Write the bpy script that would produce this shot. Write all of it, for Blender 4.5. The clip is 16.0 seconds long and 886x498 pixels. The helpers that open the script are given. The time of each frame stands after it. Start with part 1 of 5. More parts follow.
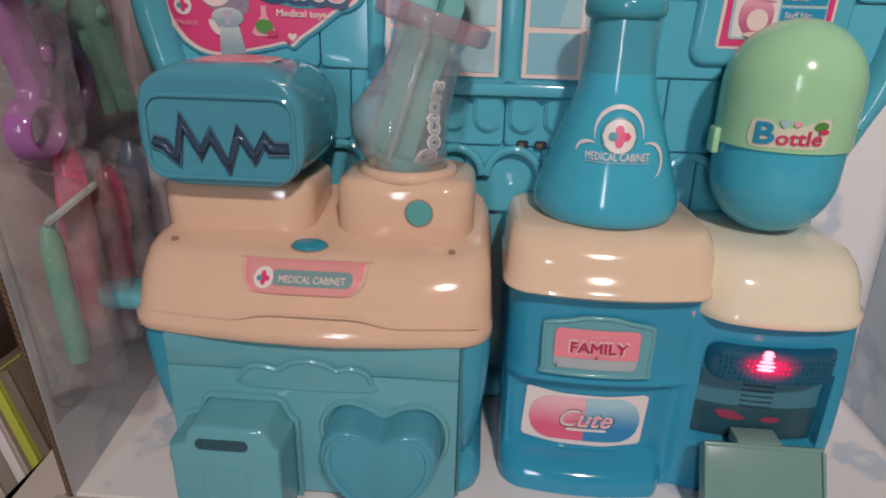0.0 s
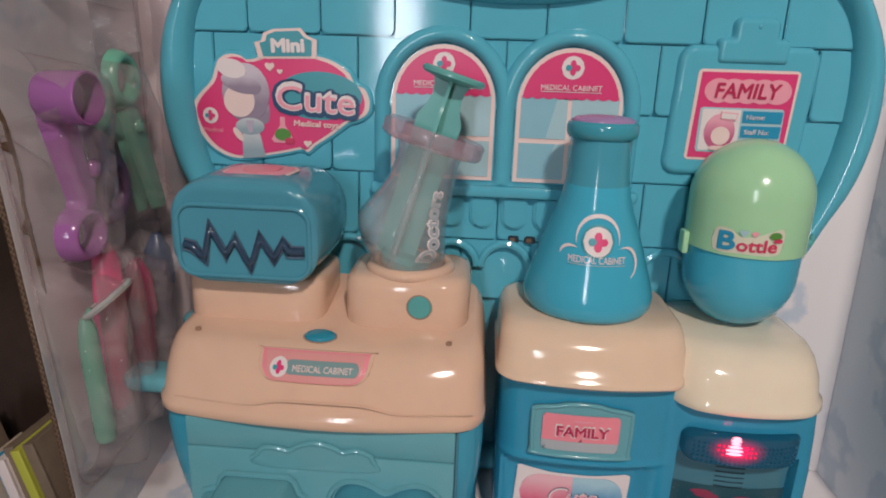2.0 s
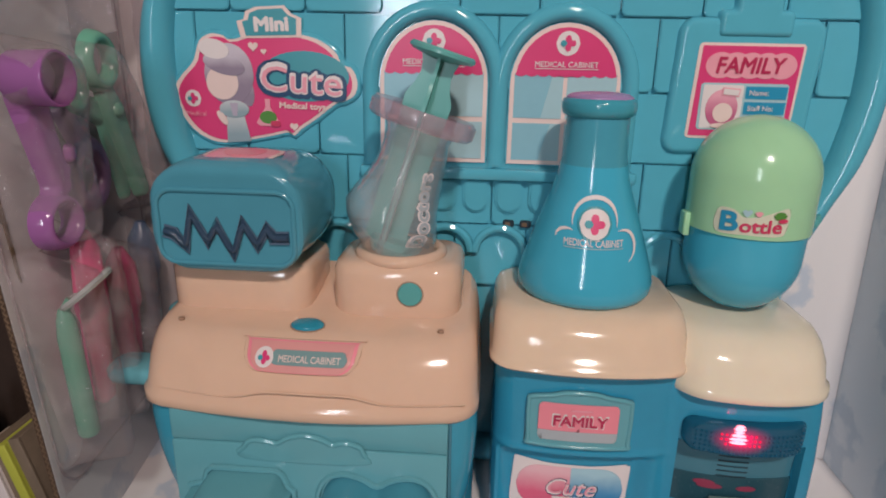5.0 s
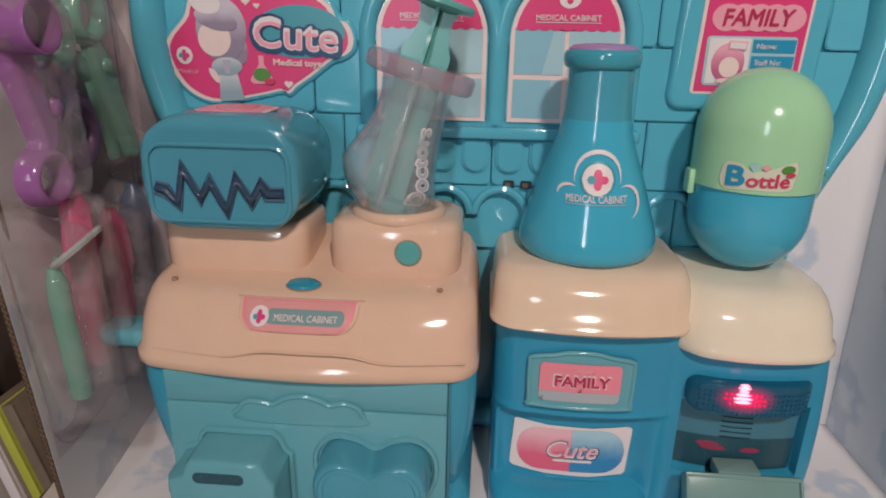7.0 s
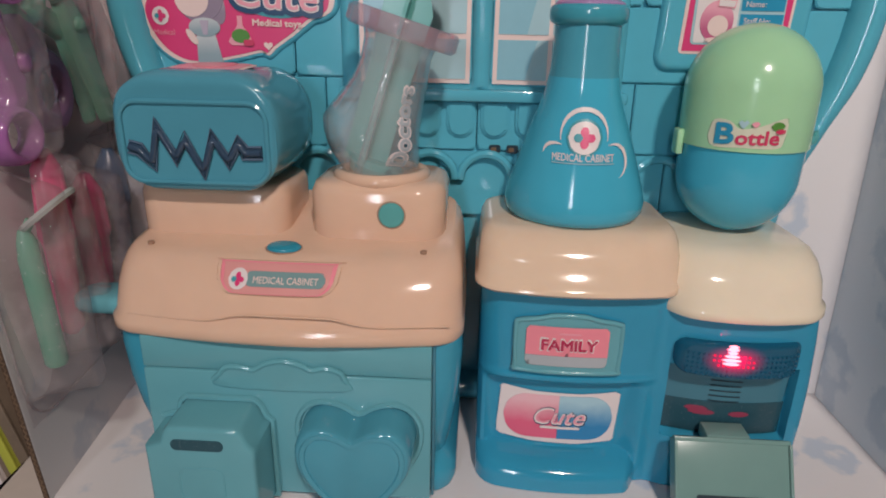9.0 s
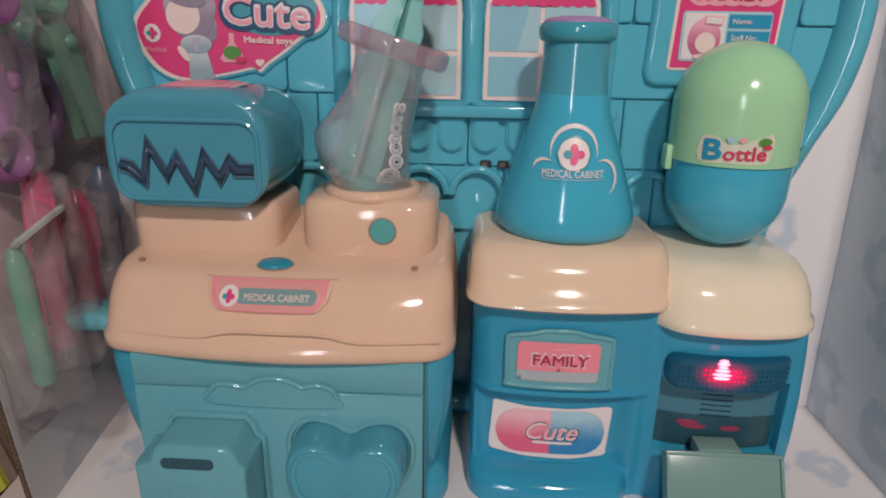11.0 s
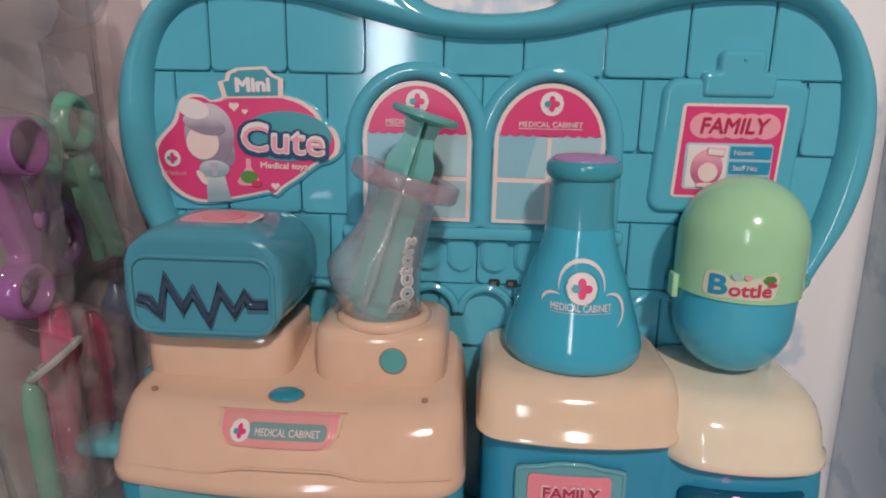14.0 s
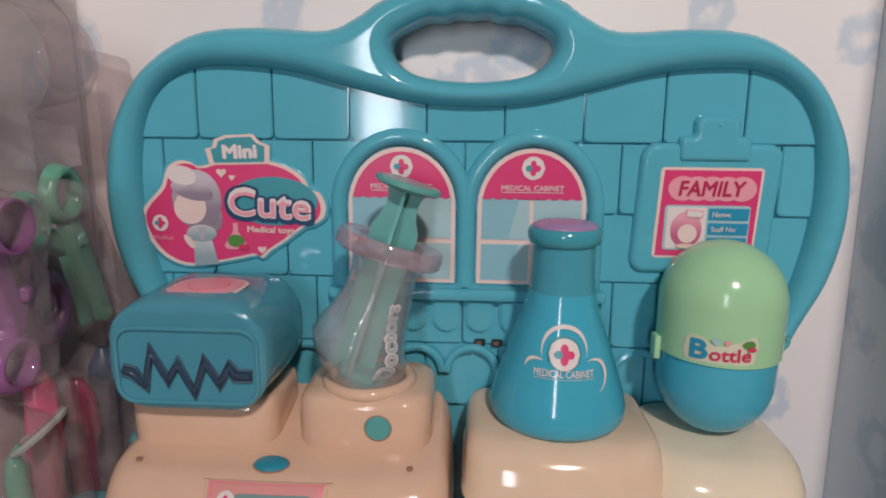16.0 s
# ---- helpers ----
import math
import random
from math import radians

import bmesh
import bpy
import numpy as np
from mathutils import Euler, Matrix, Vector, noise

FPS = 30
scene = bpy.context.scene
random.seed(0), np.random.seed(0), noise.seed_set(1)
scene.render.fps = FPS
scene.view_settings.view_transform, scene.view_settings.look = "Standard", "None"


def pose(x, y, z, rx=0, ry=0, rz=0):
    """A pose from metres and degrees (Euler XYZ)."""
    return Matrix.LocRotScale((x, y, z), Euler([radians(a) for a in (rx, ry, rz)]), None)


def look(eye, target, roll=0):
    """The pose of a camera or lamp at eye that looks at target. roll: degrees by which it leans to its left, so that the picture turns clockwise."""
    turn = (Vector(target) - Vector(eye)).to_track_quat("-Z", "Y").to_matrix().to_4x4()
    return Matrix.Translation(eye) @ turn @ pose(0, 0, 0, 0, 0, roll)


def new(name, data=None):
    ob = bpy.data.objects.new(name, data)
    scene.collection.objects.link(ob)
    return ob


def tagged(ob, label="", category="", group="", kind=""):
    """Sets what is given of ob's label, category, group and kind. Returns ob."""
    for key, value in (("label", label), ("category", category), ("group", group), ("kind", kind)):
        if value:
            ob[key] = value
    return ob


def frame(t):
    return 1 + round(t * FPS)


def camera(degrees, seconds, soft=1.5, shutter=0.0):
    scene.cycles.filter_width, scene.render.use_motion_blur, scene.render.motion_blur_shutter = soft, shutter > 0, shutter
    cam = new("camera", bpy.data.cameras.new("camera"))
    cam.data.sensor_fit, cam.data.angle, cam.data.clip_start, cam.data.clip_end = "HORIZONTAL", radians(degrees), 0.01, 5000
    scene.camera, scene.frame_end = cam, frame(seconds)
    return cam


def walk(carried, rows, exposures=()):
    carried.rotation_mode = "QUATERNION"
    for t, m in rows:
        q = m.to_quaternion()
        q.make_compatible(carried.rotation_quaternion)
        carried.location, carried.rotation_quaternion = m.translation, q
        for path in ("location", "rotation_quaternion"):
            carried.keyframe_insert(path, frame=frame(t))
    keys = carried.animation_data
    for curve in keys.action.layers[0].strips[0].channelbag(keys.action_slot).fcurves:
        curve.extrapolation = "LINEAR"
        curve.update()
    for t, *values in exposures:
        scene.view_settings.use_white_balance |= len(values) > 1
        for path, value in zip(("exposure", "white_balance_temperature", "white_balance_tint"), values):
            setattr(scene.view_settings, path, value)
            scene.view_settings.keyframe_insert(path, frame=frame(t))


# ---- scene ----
cam = camera(71.0, 16.0, soft=1.9)
PATH = [
    (0, (-0.017, -0.361, 0.333), (-0.139, 1.504, -0.379), 1.5),
    (0.5, (-0.019, -0.37, 0.338), (-0.146, 1.496, -0.37), 1.2),
    (1, (-0.019, -0.381, 0.349), (-0.154, 1.502, -0.311), 1.2),
    (1.5, (-0.019, -0.386, 0.358), (-0.139, 1.512, -0.259), 1.8),
    (2, (-0.016, -0.386, 0.368), (-0.14, 1.528, -0.199), 1.9),
    (2.5, (-0.016, -0.385, 0.371), (-0.144, 1.531, -0.191), 1.7),
    (3, (-0.013, -0.381, 0.371), (-0.13, 1.534, -0.191), 1.6),
    (5.5, (-0.01, -0.374, 0.359), (-0.147, 1.527, -0.25), 1.1),
    (6, (-0.01, -0.375, 0.356), (-0.148, 1.522, -0.262), 1.0),
    (6.5, (-0.012, -0.373, 0.35), (-0.149, 1.519, -0.282), 0.8),
    (7, (-0.01, -0.371, 0.346), (-0.138, 1.518, -0.299), 1.1),
    (7.5, (-0.009, -0.369, 0.343), (-0.125, 1.518, -0.307), 1.4),
    (8, (-0.01, -0.367, 0.339), (-0.131, 1.518, -0.317), 1.2),
    (8.5, (-0.01, -0.368, 0.335), (-0.128, 1.515, -0.328), 1.0),
    (9, (-0.006, -0.369, 0.329), (-0.106, 1.514, -0.339), 1.1),
    (9.2, (-0.007, -0.37, 0.326), (-0.107, 1.514, -0.339), 1.3),
    (11.3, (-0.004, -0.368, 0.336), (-0.088, 1.529, -0.291), 1.0),
    (11.5, (-0.004, -0.366, 0.339), (-0.101, 1.534, -0.279), 1.0),
    (12, (-0.008, -0.364, 0.346), (-0.105, 1.544, -0.247), 0.9),
    (12.5, (-0.003, -0.364, 0.355), (-0.102, 1.556, -0.197), 1.1),
    (13, (-0.008, -0.365, 0.364), (-0.125, 1.564, -0.152), 1.2),
    (13.5, (-0.01, -0.366, 0.37), (-0.125, 1.569, -0.125), 1.2),
    (14, (-0.008, -0.362, 0.374), (-0.113, 1.575, -0.114), 1.1),
    (14.5, (-0.006, -0.36, 0.381), (-0.109, 1.584, -0.079), 0.9),
    (15, (-0.004, -0.361, 0.384), (-0.102, 1.584, -0.068), 0.8),
    (15.5, (-0.003, -0.362, 0.39), (-0.1, 1.589, -0.038), 0.4),
    (16, (-0.002, -0.361, 0.396), (-0.095, 1.594, -0.012), 0.6),
]
walk(cam, [(t, look(eye, target, roll)) for t, eye, target, roll in PATH], [(0.0, 0.0), (13.0, 0.0), (16.0, -0.06)])

# ---- world and light ----
world = bpy.data.worlds.new("room_air")
scene.world = world
world.use_nodes = True
world.node_tree.nodes["Background"].inputs["Color"].default_value = (0.75, 0.82, 1.0, 1)
world.node_tree.nodes["Background"].inputs["Strength"].default_value = 0.22
scene.view_settings.exposure = 0.0


def lamp(name, eye, target, size, watts, colour):
    d = bpy.data.lights.new(name, "AREA")
    d.shape, d.size, d.energy, d.color = "DISK", size, watts, colour
    ob = new(name, d)
    ob.matrix_world = look(eye, target)
    return ob


# one warm room lamp, high behind the camera
lamp("ceiling_lamp_light", (0.23, -1.05, 1.13), (0.02, 0, 0.28), 0.10, 10.3, (1.0, 0.865, 0.79))

# daylight through the narrow window behind the camera
day = lamp("window_daylight", (-0.43, -2.38, 0.78), (-0.43, 0, 0.78), 0.5, 12, (0.88, 0.92, 1.0))
day.data.shape, day.data.size, day.data.size_y = "RECTANGLE", 0.16, 0.92

# the red light in the toy's siren
led_light = bpy.data.lights.new("siren_light", "POINT")
led_light.energy, led_light.color, led_light.shadow_soft_size = 0.004, (1.0, 0.03, 0.12), 0.002
new("siren_light", led_light).matrix_world = pose(0.1240, -0.0960, 0.1780)

# ---- materials ----


def nodes_of(name):
    m = bpy.data.materials.new(name)
    m.use_nodes = True
    return m, m.node_tree.nodes, m.node_tree.links, m.node_tree.nodes["Principled BSDF"]


def plastic(name, col, rough=0.28, vary=0.06, bump=0.02, scale=60.0, trans=0.0, coat=0.0, sub=0.0):
    """Moulded toy plastic: slight cloudiness, fine scuffs in the gloss and a faint orange-peel."""
    m, n, l, p = nodes_of(name)
    tc = n.new("ShaderNodeTexCoord")
    a = n.new("ShaderNodeTexNoise")
    a.inputs["Scale"].default_value = scale
    a.inputs["Detail"].default_value = 4
    b = n.new("ShaderNodeTexNoise")
    b.inputs["Scale"].default_value = scale * 14
    b.inputs["Detail"].default_value = 3
    l.new(tc.outputs["Object"], a.inputs["Vector"])
    l.new(tc.outputs["Object"], b.inputs["Vector"])
    ramp = n.new("ShaderNodeMapRange")
    ramp.inputs["To Min"].default_value, ramp.inputs["To Max"].default_value = 1 - vary, 1 + vary
    l.new(a.outputs["Fac"], ramp.inputs["Value"])
    hsv = n.new("ShaderNodeHueSaturation")
    hsv.inputs["Color"].default_value = (*col, 1)
    l.new(ramp.outputs["Result"], hsv.inputs["Value"])
    l.new(hsv.outputs["Color"], p.inputs["Base Color"])
    rr_ = n.new("ShaderNodeMapRange")
    rr_.inputs["To Min"].default_value, rr_.inputs["To Max"].default_value = rough * 0.8, rough * 1.25
    l.new(b.outputs["Fac"], rr_.inputs["Value"])
    l.new(rr_.outputs["Result"], p.inputs["Roughness"])
    bp = n.new("ShaderNodeBump")
    bp.inputs["Strength"].default_value = bump
    bp.inputs["Distance"].default_value = 0.001
    l.new(a.outputs["Fac"], bp.inputs["Height"])
    l.new(bp.outputs["Normal"], p.inputs["Normal"])
    p.inputs["IOR"].default_value = 1.46
    p.inputs["Transmission Weight"].default_value = trans
    p.inputs["Coat Weight"].default_value = coat
    if sub:
        p.inputs["Subsurface Weight"].default_value = sub
        p.inputs["Subsurface Radius"].default_value = (0.004, 0.003, 0.002)
        p.inputs["Subsurface Scale"].default_value = 1.0
    return m


def clear(name, col, rough=0.06, share=0.8, edge=0.25, crinkle=0.0):
    """Thin clear plastic film: mostly see-through, with a gloss and a slight milky tint."""
    m, n, l, p = nodes_of(name)
    p.inputs["Base Color"].default_value = (*col, 1)
    p.inputs["Roughness"].default_value = rough
    tr = n.new("ShaderNodeBsdfTransparent")
    tr.inputs["Color"].default_value = (*[0.5 + 0.5 * c for c in col], 1)
    mix = n.new("ShaderNodeMixShader")
    tc = n.new("ShaderNodeTexCoord")
    no = n.new("ShaderNodeTexNoise")
    no.inputs["Scale"].default_value = 45
    no.inputs["Detail"].default_value = 4
    l.new(tc.outputs["Object"], no.inputs["Vector"])
    mr = n.new("ShaderNodeMapRange")
    mr.inputs["From Min"].default_value, mr.inputs["From Max"].default_value = 0.3, 0.7
    mr.inputs["To Min"].default_value, mr.inputs["To Max"].default_value = 1 - share - 0.06, 1 - share + 0.06
    l.new(no.outputs["Fac"], mr.inputs["Value"])
    l.new(mr.outputs["Result"], mix.inputs["Fac"])
    l.new(tr.outputs["BSDF"], mix.inputs[1])
    l.new(p.outputs["BSDF"], mix.inputs[2])
    gl = n.new("ShaderNodeBsdfGlossy")
    gl.inputs["Roughness"].default_value = rough
    lw = n.new("ShaderNodeLayerWeight")
    lw.inputs["Blend"].default_value = 0.35
    pw = n.new("ShaderNodeMath")
    pw.operation = "MULTIPLY"
    pw.inputs[1].default_value = edge
    l.new(lw.outputs["Facing"], pw.inputs[0])
    top = n.new("ShaderNodeMixShader")
    l.new(pw.outputs["Value"], top.inputs["Fac"])
    l.new(mix.outputs["Shader"], top.inputs[1])
    l.new(gl.outputs["BSDF"], top.inputs[2])
    l.new(top.outputs["Shader"], n["Material Output"].inputs["Surface"])
    if crinkle:
        cr = n.new("ShaderNodeTexNoise")
        cr.inputs["Scale"].default_value = 70
        cr.inputs["Detail"].default_value = 3
        cr.inputs["Distortion"].default_value = 1.5
        l.new(tc.outputs["Object"], cr.inputs["Vector"])
        bp = n.new("ShaderNodeBump")
        bp.inputs["Strength"].default_value = crinkle
        bp.inputs["Distance"].default_value = 0.006
        l.new(cr.outputs["Fac"], bp.inputs["Height"])
        l.new(bp.outputs["Normal"], p.inputs["Normal"])
        l.new(bp.outputs["Normal"], gl.inputs["Normal"])
    return m


def printed_card(name, base, blot, scale=22.0, rough=0.5):
    """Printed white card with a pale blotchy flower pattern."""
    m, n, l, p = nodes_of(name)
    tc = n.new("ShaderNodeTexCoord")
    vo = n.new("ShaderNodeTexVoronoi")
    vo.inputs["Scale"].default_value = scale
    no = n.new("ShaderNodeTexNoise")
    no.inputs["Scale"].default_value = 90
    no.inputs["Detail"].default_value = 4
    add = n.new("ShaderNodeMath")
    add.operation = "MULTIPLY_ADD"
    add.inputs[1].default_value = 0.45
    l.new(tc.outputs["Object"], vo.inputs["Vector"])
    l.new(tc.outputs["Object"], no.inputs["Vector"])
    l.new(no.outputs["Fac"], add.inputs[0])
    l.new(vo.outputs["Distance"], add.inputs[2])
    ramp = n.new("ShaderNodeValToRGB")
    e = ramp.color_ramp.elements
    e[0].position, e[0].color = 0.30, (*base, 1)
    e[1].position, e[1].color = 0.62, (*base, 1)
    x = e.new(0.42)
    x.color = (*blot, 1)
    y = e.new(0.52)
    y.color = (*blot, 1)
    l.new(add.outputs["Value"], ramp.inputs["Fac"])
    l.new(ramp.outputs["Color"], p.inputs["Base Color"])
    p.inputs["Roughness"].default_value = rough
    bp = n.new("ShaderNodeBump")
    bp.inputs["Strength"].default_value = 0.05
    bp.inputs["Distance"].default_value = 0.001
    l.new(no.outputs["Fac"], bp.inputs["Height"])
    l.new(bp.outputs["Normal"], p.inputs["Normal"])
    return m


def flat(name, col, rough=0.4, vary=0.04):
    return plastic(name, col, rough, vary, 0.01, 90)


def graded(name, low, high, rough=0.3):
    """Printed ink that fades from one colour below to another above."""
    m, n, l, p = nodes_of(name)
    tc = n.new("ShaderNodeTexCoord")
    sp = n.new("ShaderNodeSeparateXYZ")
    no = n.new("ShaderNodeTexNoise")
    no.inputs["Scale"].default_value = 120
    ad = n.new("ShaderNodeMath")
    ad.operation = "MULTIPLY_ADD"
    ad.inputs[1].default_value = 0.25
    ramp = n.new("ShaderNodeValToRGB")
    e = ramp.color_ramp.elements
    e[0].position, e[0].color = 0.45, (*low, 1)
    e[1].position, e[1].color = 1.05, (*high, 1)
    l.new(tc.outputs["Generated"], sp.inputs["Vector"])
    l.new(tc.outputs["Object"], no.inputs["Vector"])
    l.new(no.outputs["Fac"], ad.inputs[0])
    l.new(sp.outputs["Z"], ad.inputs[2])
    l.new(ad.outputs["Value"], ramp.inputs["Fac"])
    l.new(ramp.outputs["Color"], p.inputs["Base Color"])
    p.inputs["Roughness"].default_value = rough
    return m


def glow(name, col, strength):
    m, n, l, p = nodes_of(name)
    p.inputs["Base Color"].default_value = (*col, 1)
    p.inputs["Emission Color"].default_value = (*col, 1)
    p.inputs["Emission Strength"].default_value = strength
    return m


def soft_glow(name, col, strength):
    """Painted halo: emission on an added disc, fading to clear from its middle."""
    m, n, l, p = nodes_of(name)
    tc = n.new("ShaderNodeTexCoord")
    mp = n.new("ShaderNodeMapping")
    mp.inputs["Location"].default_value = (-1.0, 0.0, -1.0)
    mp.inputs["Scale"].default_value = (2.0, 0.0, 2.0)
    gr = n.new("ShaderNodeTexGradient")
    gr.gradient_type = "QUADRATIC_SPHERE"
    em = n.new("ShaderNodeEmission")
    em.inputs["Color"].default_value = (*col, 1)
    em.inputs["Strength"].default_value = strength
    tr = n.new("ShaderNodeBsdfTransparent")
    mix = n.new("ShaderNodeMixShader")
    l.new(tc.outputs["Generated"], mp.inputs["Vector"])
    l.new(mp.outputs["Vector"], gr.inputs["Vector"])
    l.new(gr.outputs["Fac"], mix.inputs["Fac"])
    l.new(tr.outputs["BSDF"], mix.inputs[1])
    l.new(em.outputs["Emission"], mix.inputs[2])
    l.new(mix.outputs["Shader"], n["Material Output"].inputs["Surface"])
    return m


M_BOARD = plastic("aqua_board_plastic", (0.105, 0.445, 0.575), 0.085)
M_TEAL = plastic("teal_drawer_plastic", (0.135, 0.385, 0.45), 0.14)
M_BLUE = plastic("blue_cabinet_plastic", (0.034, 0.30, 0.48), 0.09)
M_MONITOR = plastic("blue_monitor_plastic", (0.080, 0.30, 0.40), 0.11)
M_CREAM = plastic("cream_plastic", (0.75, 0.51, 0.38), 0.10, sub=0.15)
# same plastic as M_IVORY; the left lobe's warm cast is painted in
M_LOBEWARM = plastic("warm_cast_ivory_plastic", (0.79, 0.60, 0.45), 0.10, sub=0.15)
M_IVORY = plastic("ivory_plastic", (0.83, 0.73, 0.58), 0.10, sub=0.15)
M_BARREL = plastic("barrel_blue_plastic", (0.05, 0.325, 0.47), 0.11)
M_HOLE = flat("dark_screw_hole", (0.38, 0.23, 0.16), 0.6)
M_FLASK = plastic("flask_blue_plastic", (0.065, 0.43, 0.61), 0.10)
M_NECK = plastic("flask_neck_plastic", (0.075, 0.35, 0.47), 0.12)
M_RIM = plastic("flask_rim_plastic", (0.06, 0.34, 0.44), 0.14)
M_LILAC = plastic("lilac_stopper_plastic", (0.42, 0.25, 0.48), 0.25)
M_GREEN = plastic("pale_green_plastic", (0.39, 0.69, 0.42), 0.16, sub=0.1)
M_BUTTON = plastic("teal_button_plastic", (0.10, 0.38, 0.38), 0.3)
M_BUTTON_B = plastic("blue_button_plastic", (0.03, 0.28, 0.40), 0.25)
M_DARKBLUE = plastic("dark_blue_lens", (0.015, 0.15, 0.27), 0.10, trans=0.35)
# slate tone: the siren recess's shade as colour, also for dark joints
M_SHADEPANEL = plastic("recess_shade_and_joint", (0.060, 0.20, 0.27), 0.16)
M_DARK = flat("dark_opening", (0.010, 0.03, 0.045), 0.6)
M_FLAP = plastic("grey_green_flap_plastic", (0.18, 0.32, 0.30), 0.22)
M_ECG = plastic("smoky_trace_plastic", (0.055, 0.10, 0.17), 0.07, trans=0.3)
# paler than the trace: the bevel's highlight given as colour
M_ECGL = plastic("trace_edge_highlight", (0.12, 0.18, 0.27), 0.06, trans=0.2)
# dark tone for openings, their inner shade put into the colour
M_SHADEDOPENING = plastic("shaded_opening", (0.025, 0.085, 0.115), 0.25)
M_PINK = flat("pink_print", (0.73, 0.055, 0.20), 0.32)
M_PINK_L = flat("light_pink_print", (0.85, 0.36, 0.44), 0.3)
M_ROSE = flat("rose_print", (0.86, 0.27, 0.34), 0.32)
M_WHITE = flat("white_print", (0.80, 0.72, 0.72), 0.32)
M_PEACH = flat("peach_border", (0.84, 0.65, 0.61), 0.32)
M_TEALP = flat("teal_print", (0.06, 0.33, 0.40), 0.3)
M_BLUEP = flat("blue_print", (0.03, 0.30, 0.50), 0.3)
M_SKYP = flat("sky_print", (0.27, 0.52, 0.62), 0.25)
M_SKYL = flat("pale_sky_print", (0.40, 0.60, 0.66), 0.25)
M_REDP = flat("red_print", (0.62, 0.05, 0.13), 0.3)
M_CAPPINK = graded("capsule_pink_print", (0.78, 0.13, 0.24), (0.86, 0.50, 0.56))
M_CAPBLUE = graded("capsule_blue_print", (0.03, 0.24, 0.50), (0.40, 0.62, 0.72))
M_HAIR = graded("grey_lilac_print", (0.30, 0.24, 0.32), (0.62, 0.56, 0.64))
M_HAIRPINK = graded("rose_lilac_print", (0.55, 0.12, 0.25), (0.85, 0.40, 0.50))
M_GOWN = graded("blue_grey_print", (0.30, 0.40, 0.45), (0.56, 0.60, 0.62))
M_LAVEN = flat("lavender_print", (0.48, 0.42, 0.52), 0.3)
M_GREYP = flat("grey_print", (0.42, 0.46, 0.50), 0.3)
M_LEAF = flat("leaf_print", (0.10, 0.28, 0.06), 0.3)
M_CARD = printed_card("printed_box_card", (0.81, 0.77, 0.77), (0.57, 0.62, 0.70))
# left side: the white card again, its shade and film tint in the colour
M_CARDSHADED = printed_card("shaded_printed_card", (0.62, 0.59, 0.60), (0.48, 0.49, 0.54), 15.0)
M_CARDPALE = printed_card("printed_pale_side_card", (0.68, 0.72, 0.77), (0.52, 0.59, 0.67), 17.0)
M_KRAFT = flat("brown_cardboard", (0.17, 0.11, 0.07), 0.8, 0.2)
M_LINER = flat("dark_brown_card", (0.075, 0.045, 0.028), 0.85, 0.2)
M_FILM = clear("clear_blister_film", (0.83, 0.76, 0.77), 0.04, 0.90, 0.17, 0.6)
M_CLEAR = clear("clear_syringe_plastic", (0.80, 0.84, 0.86), 0.05, 0.76, 0.6)
M_CLEARP = clear("pinkish_clear_plastic", (0.74, 0.56, 0.64), 0.07, 0.74, 0.5)
M_PLUNGER = plastic("mint_plunger_plastic", (0.13, 0.40, 0.38), 0.22)
M_PURPLE = plastic("purple_plastic", (0.32, 0.12, 0.33), 0.12)
M_VIOLET = plastic("faint_violet_plastic", (0.20, 0.12, 0.22), 0.3)
M_MINT = plastic("mint_plastic", (0.14, 0.39, 0.28), 0.2)
M_HOTPINK = plastic("pink_plastic", (0.68, 0.06, 0.20), 0.18)
M_MAROON = plastic("deep_pink_plastic", (0.40, 0.025, 0.12), 0.18)
M_NAVY = plastic("navy_plastic", (0.02, 0.07, 0.16), 0.3)
M_MIRROR = plastic("grey_mirror_face", (0.45, 0.50, 0.48), 0.12, coat=0.5)
M_WALL = flat("beige_room_paint", (0.34, 0.27, 0.20), 0.8, 0.1)
M_TABLE = flat("pale_table_top", (0.55, 0.46, 0.38), 0.5, 0.12)
M_CLOTH = flat("dark_brown_cloth", (0.035, 0.02, 0.015), 0.9, 0.3)
M_PALE = flat("pale_card", (0.62, 0.55, 0.50), 0.7, 0.06)
M_SALMON = flat("salmon_print", (0.74, 0.33, 0.32), 0.32)
M_SLATE = flat("slate_print", (0.20, 0.33, 0.34), 0.32)
M_CRIMSON = flat("crimson_print", (0.50, 0.03, 0.10), 0.3)
M_HEART = plastic("dull_blue_plastic", (0.080, 0.33, 0.44), 0.10)
M_PAGES = flat("paper_pages", (0.50, 0.46, 0.40), 0.8, 0.2)
M_BROWN = flat("brown_booklet_cover", (0.20, 0.15, 0.11), 0.6, 0.25)
M_LIME = flat("yellow_green_cover", (0.50, 0.52, 0.08), 0.4)
# two emissive facet reds: the siren light's falloff painted in steps
M_FACETLIT = glow("painted_facet_glow", (1.0, 0.01, 0.09), 1.1)
M_FACETDIM = glow("painted_facet_glow_dim", (0.8, 0.005, 0.07), 0.30)
M_LEDREFLECT = glow("painted_red_reflection", (0.22, 0.03, 0.065), 0.22)
M_LEDHALO = soft_glow("painted_red_halo", (0.9, 0.02, 0.12), 1.7)
M_LABEL = flat("pale_label_border", (0.68, 0.69, 0.55), 0.3)
M_LEDHOT = glow("led_core", (1.0, 0.28, 0.35), 2.3)

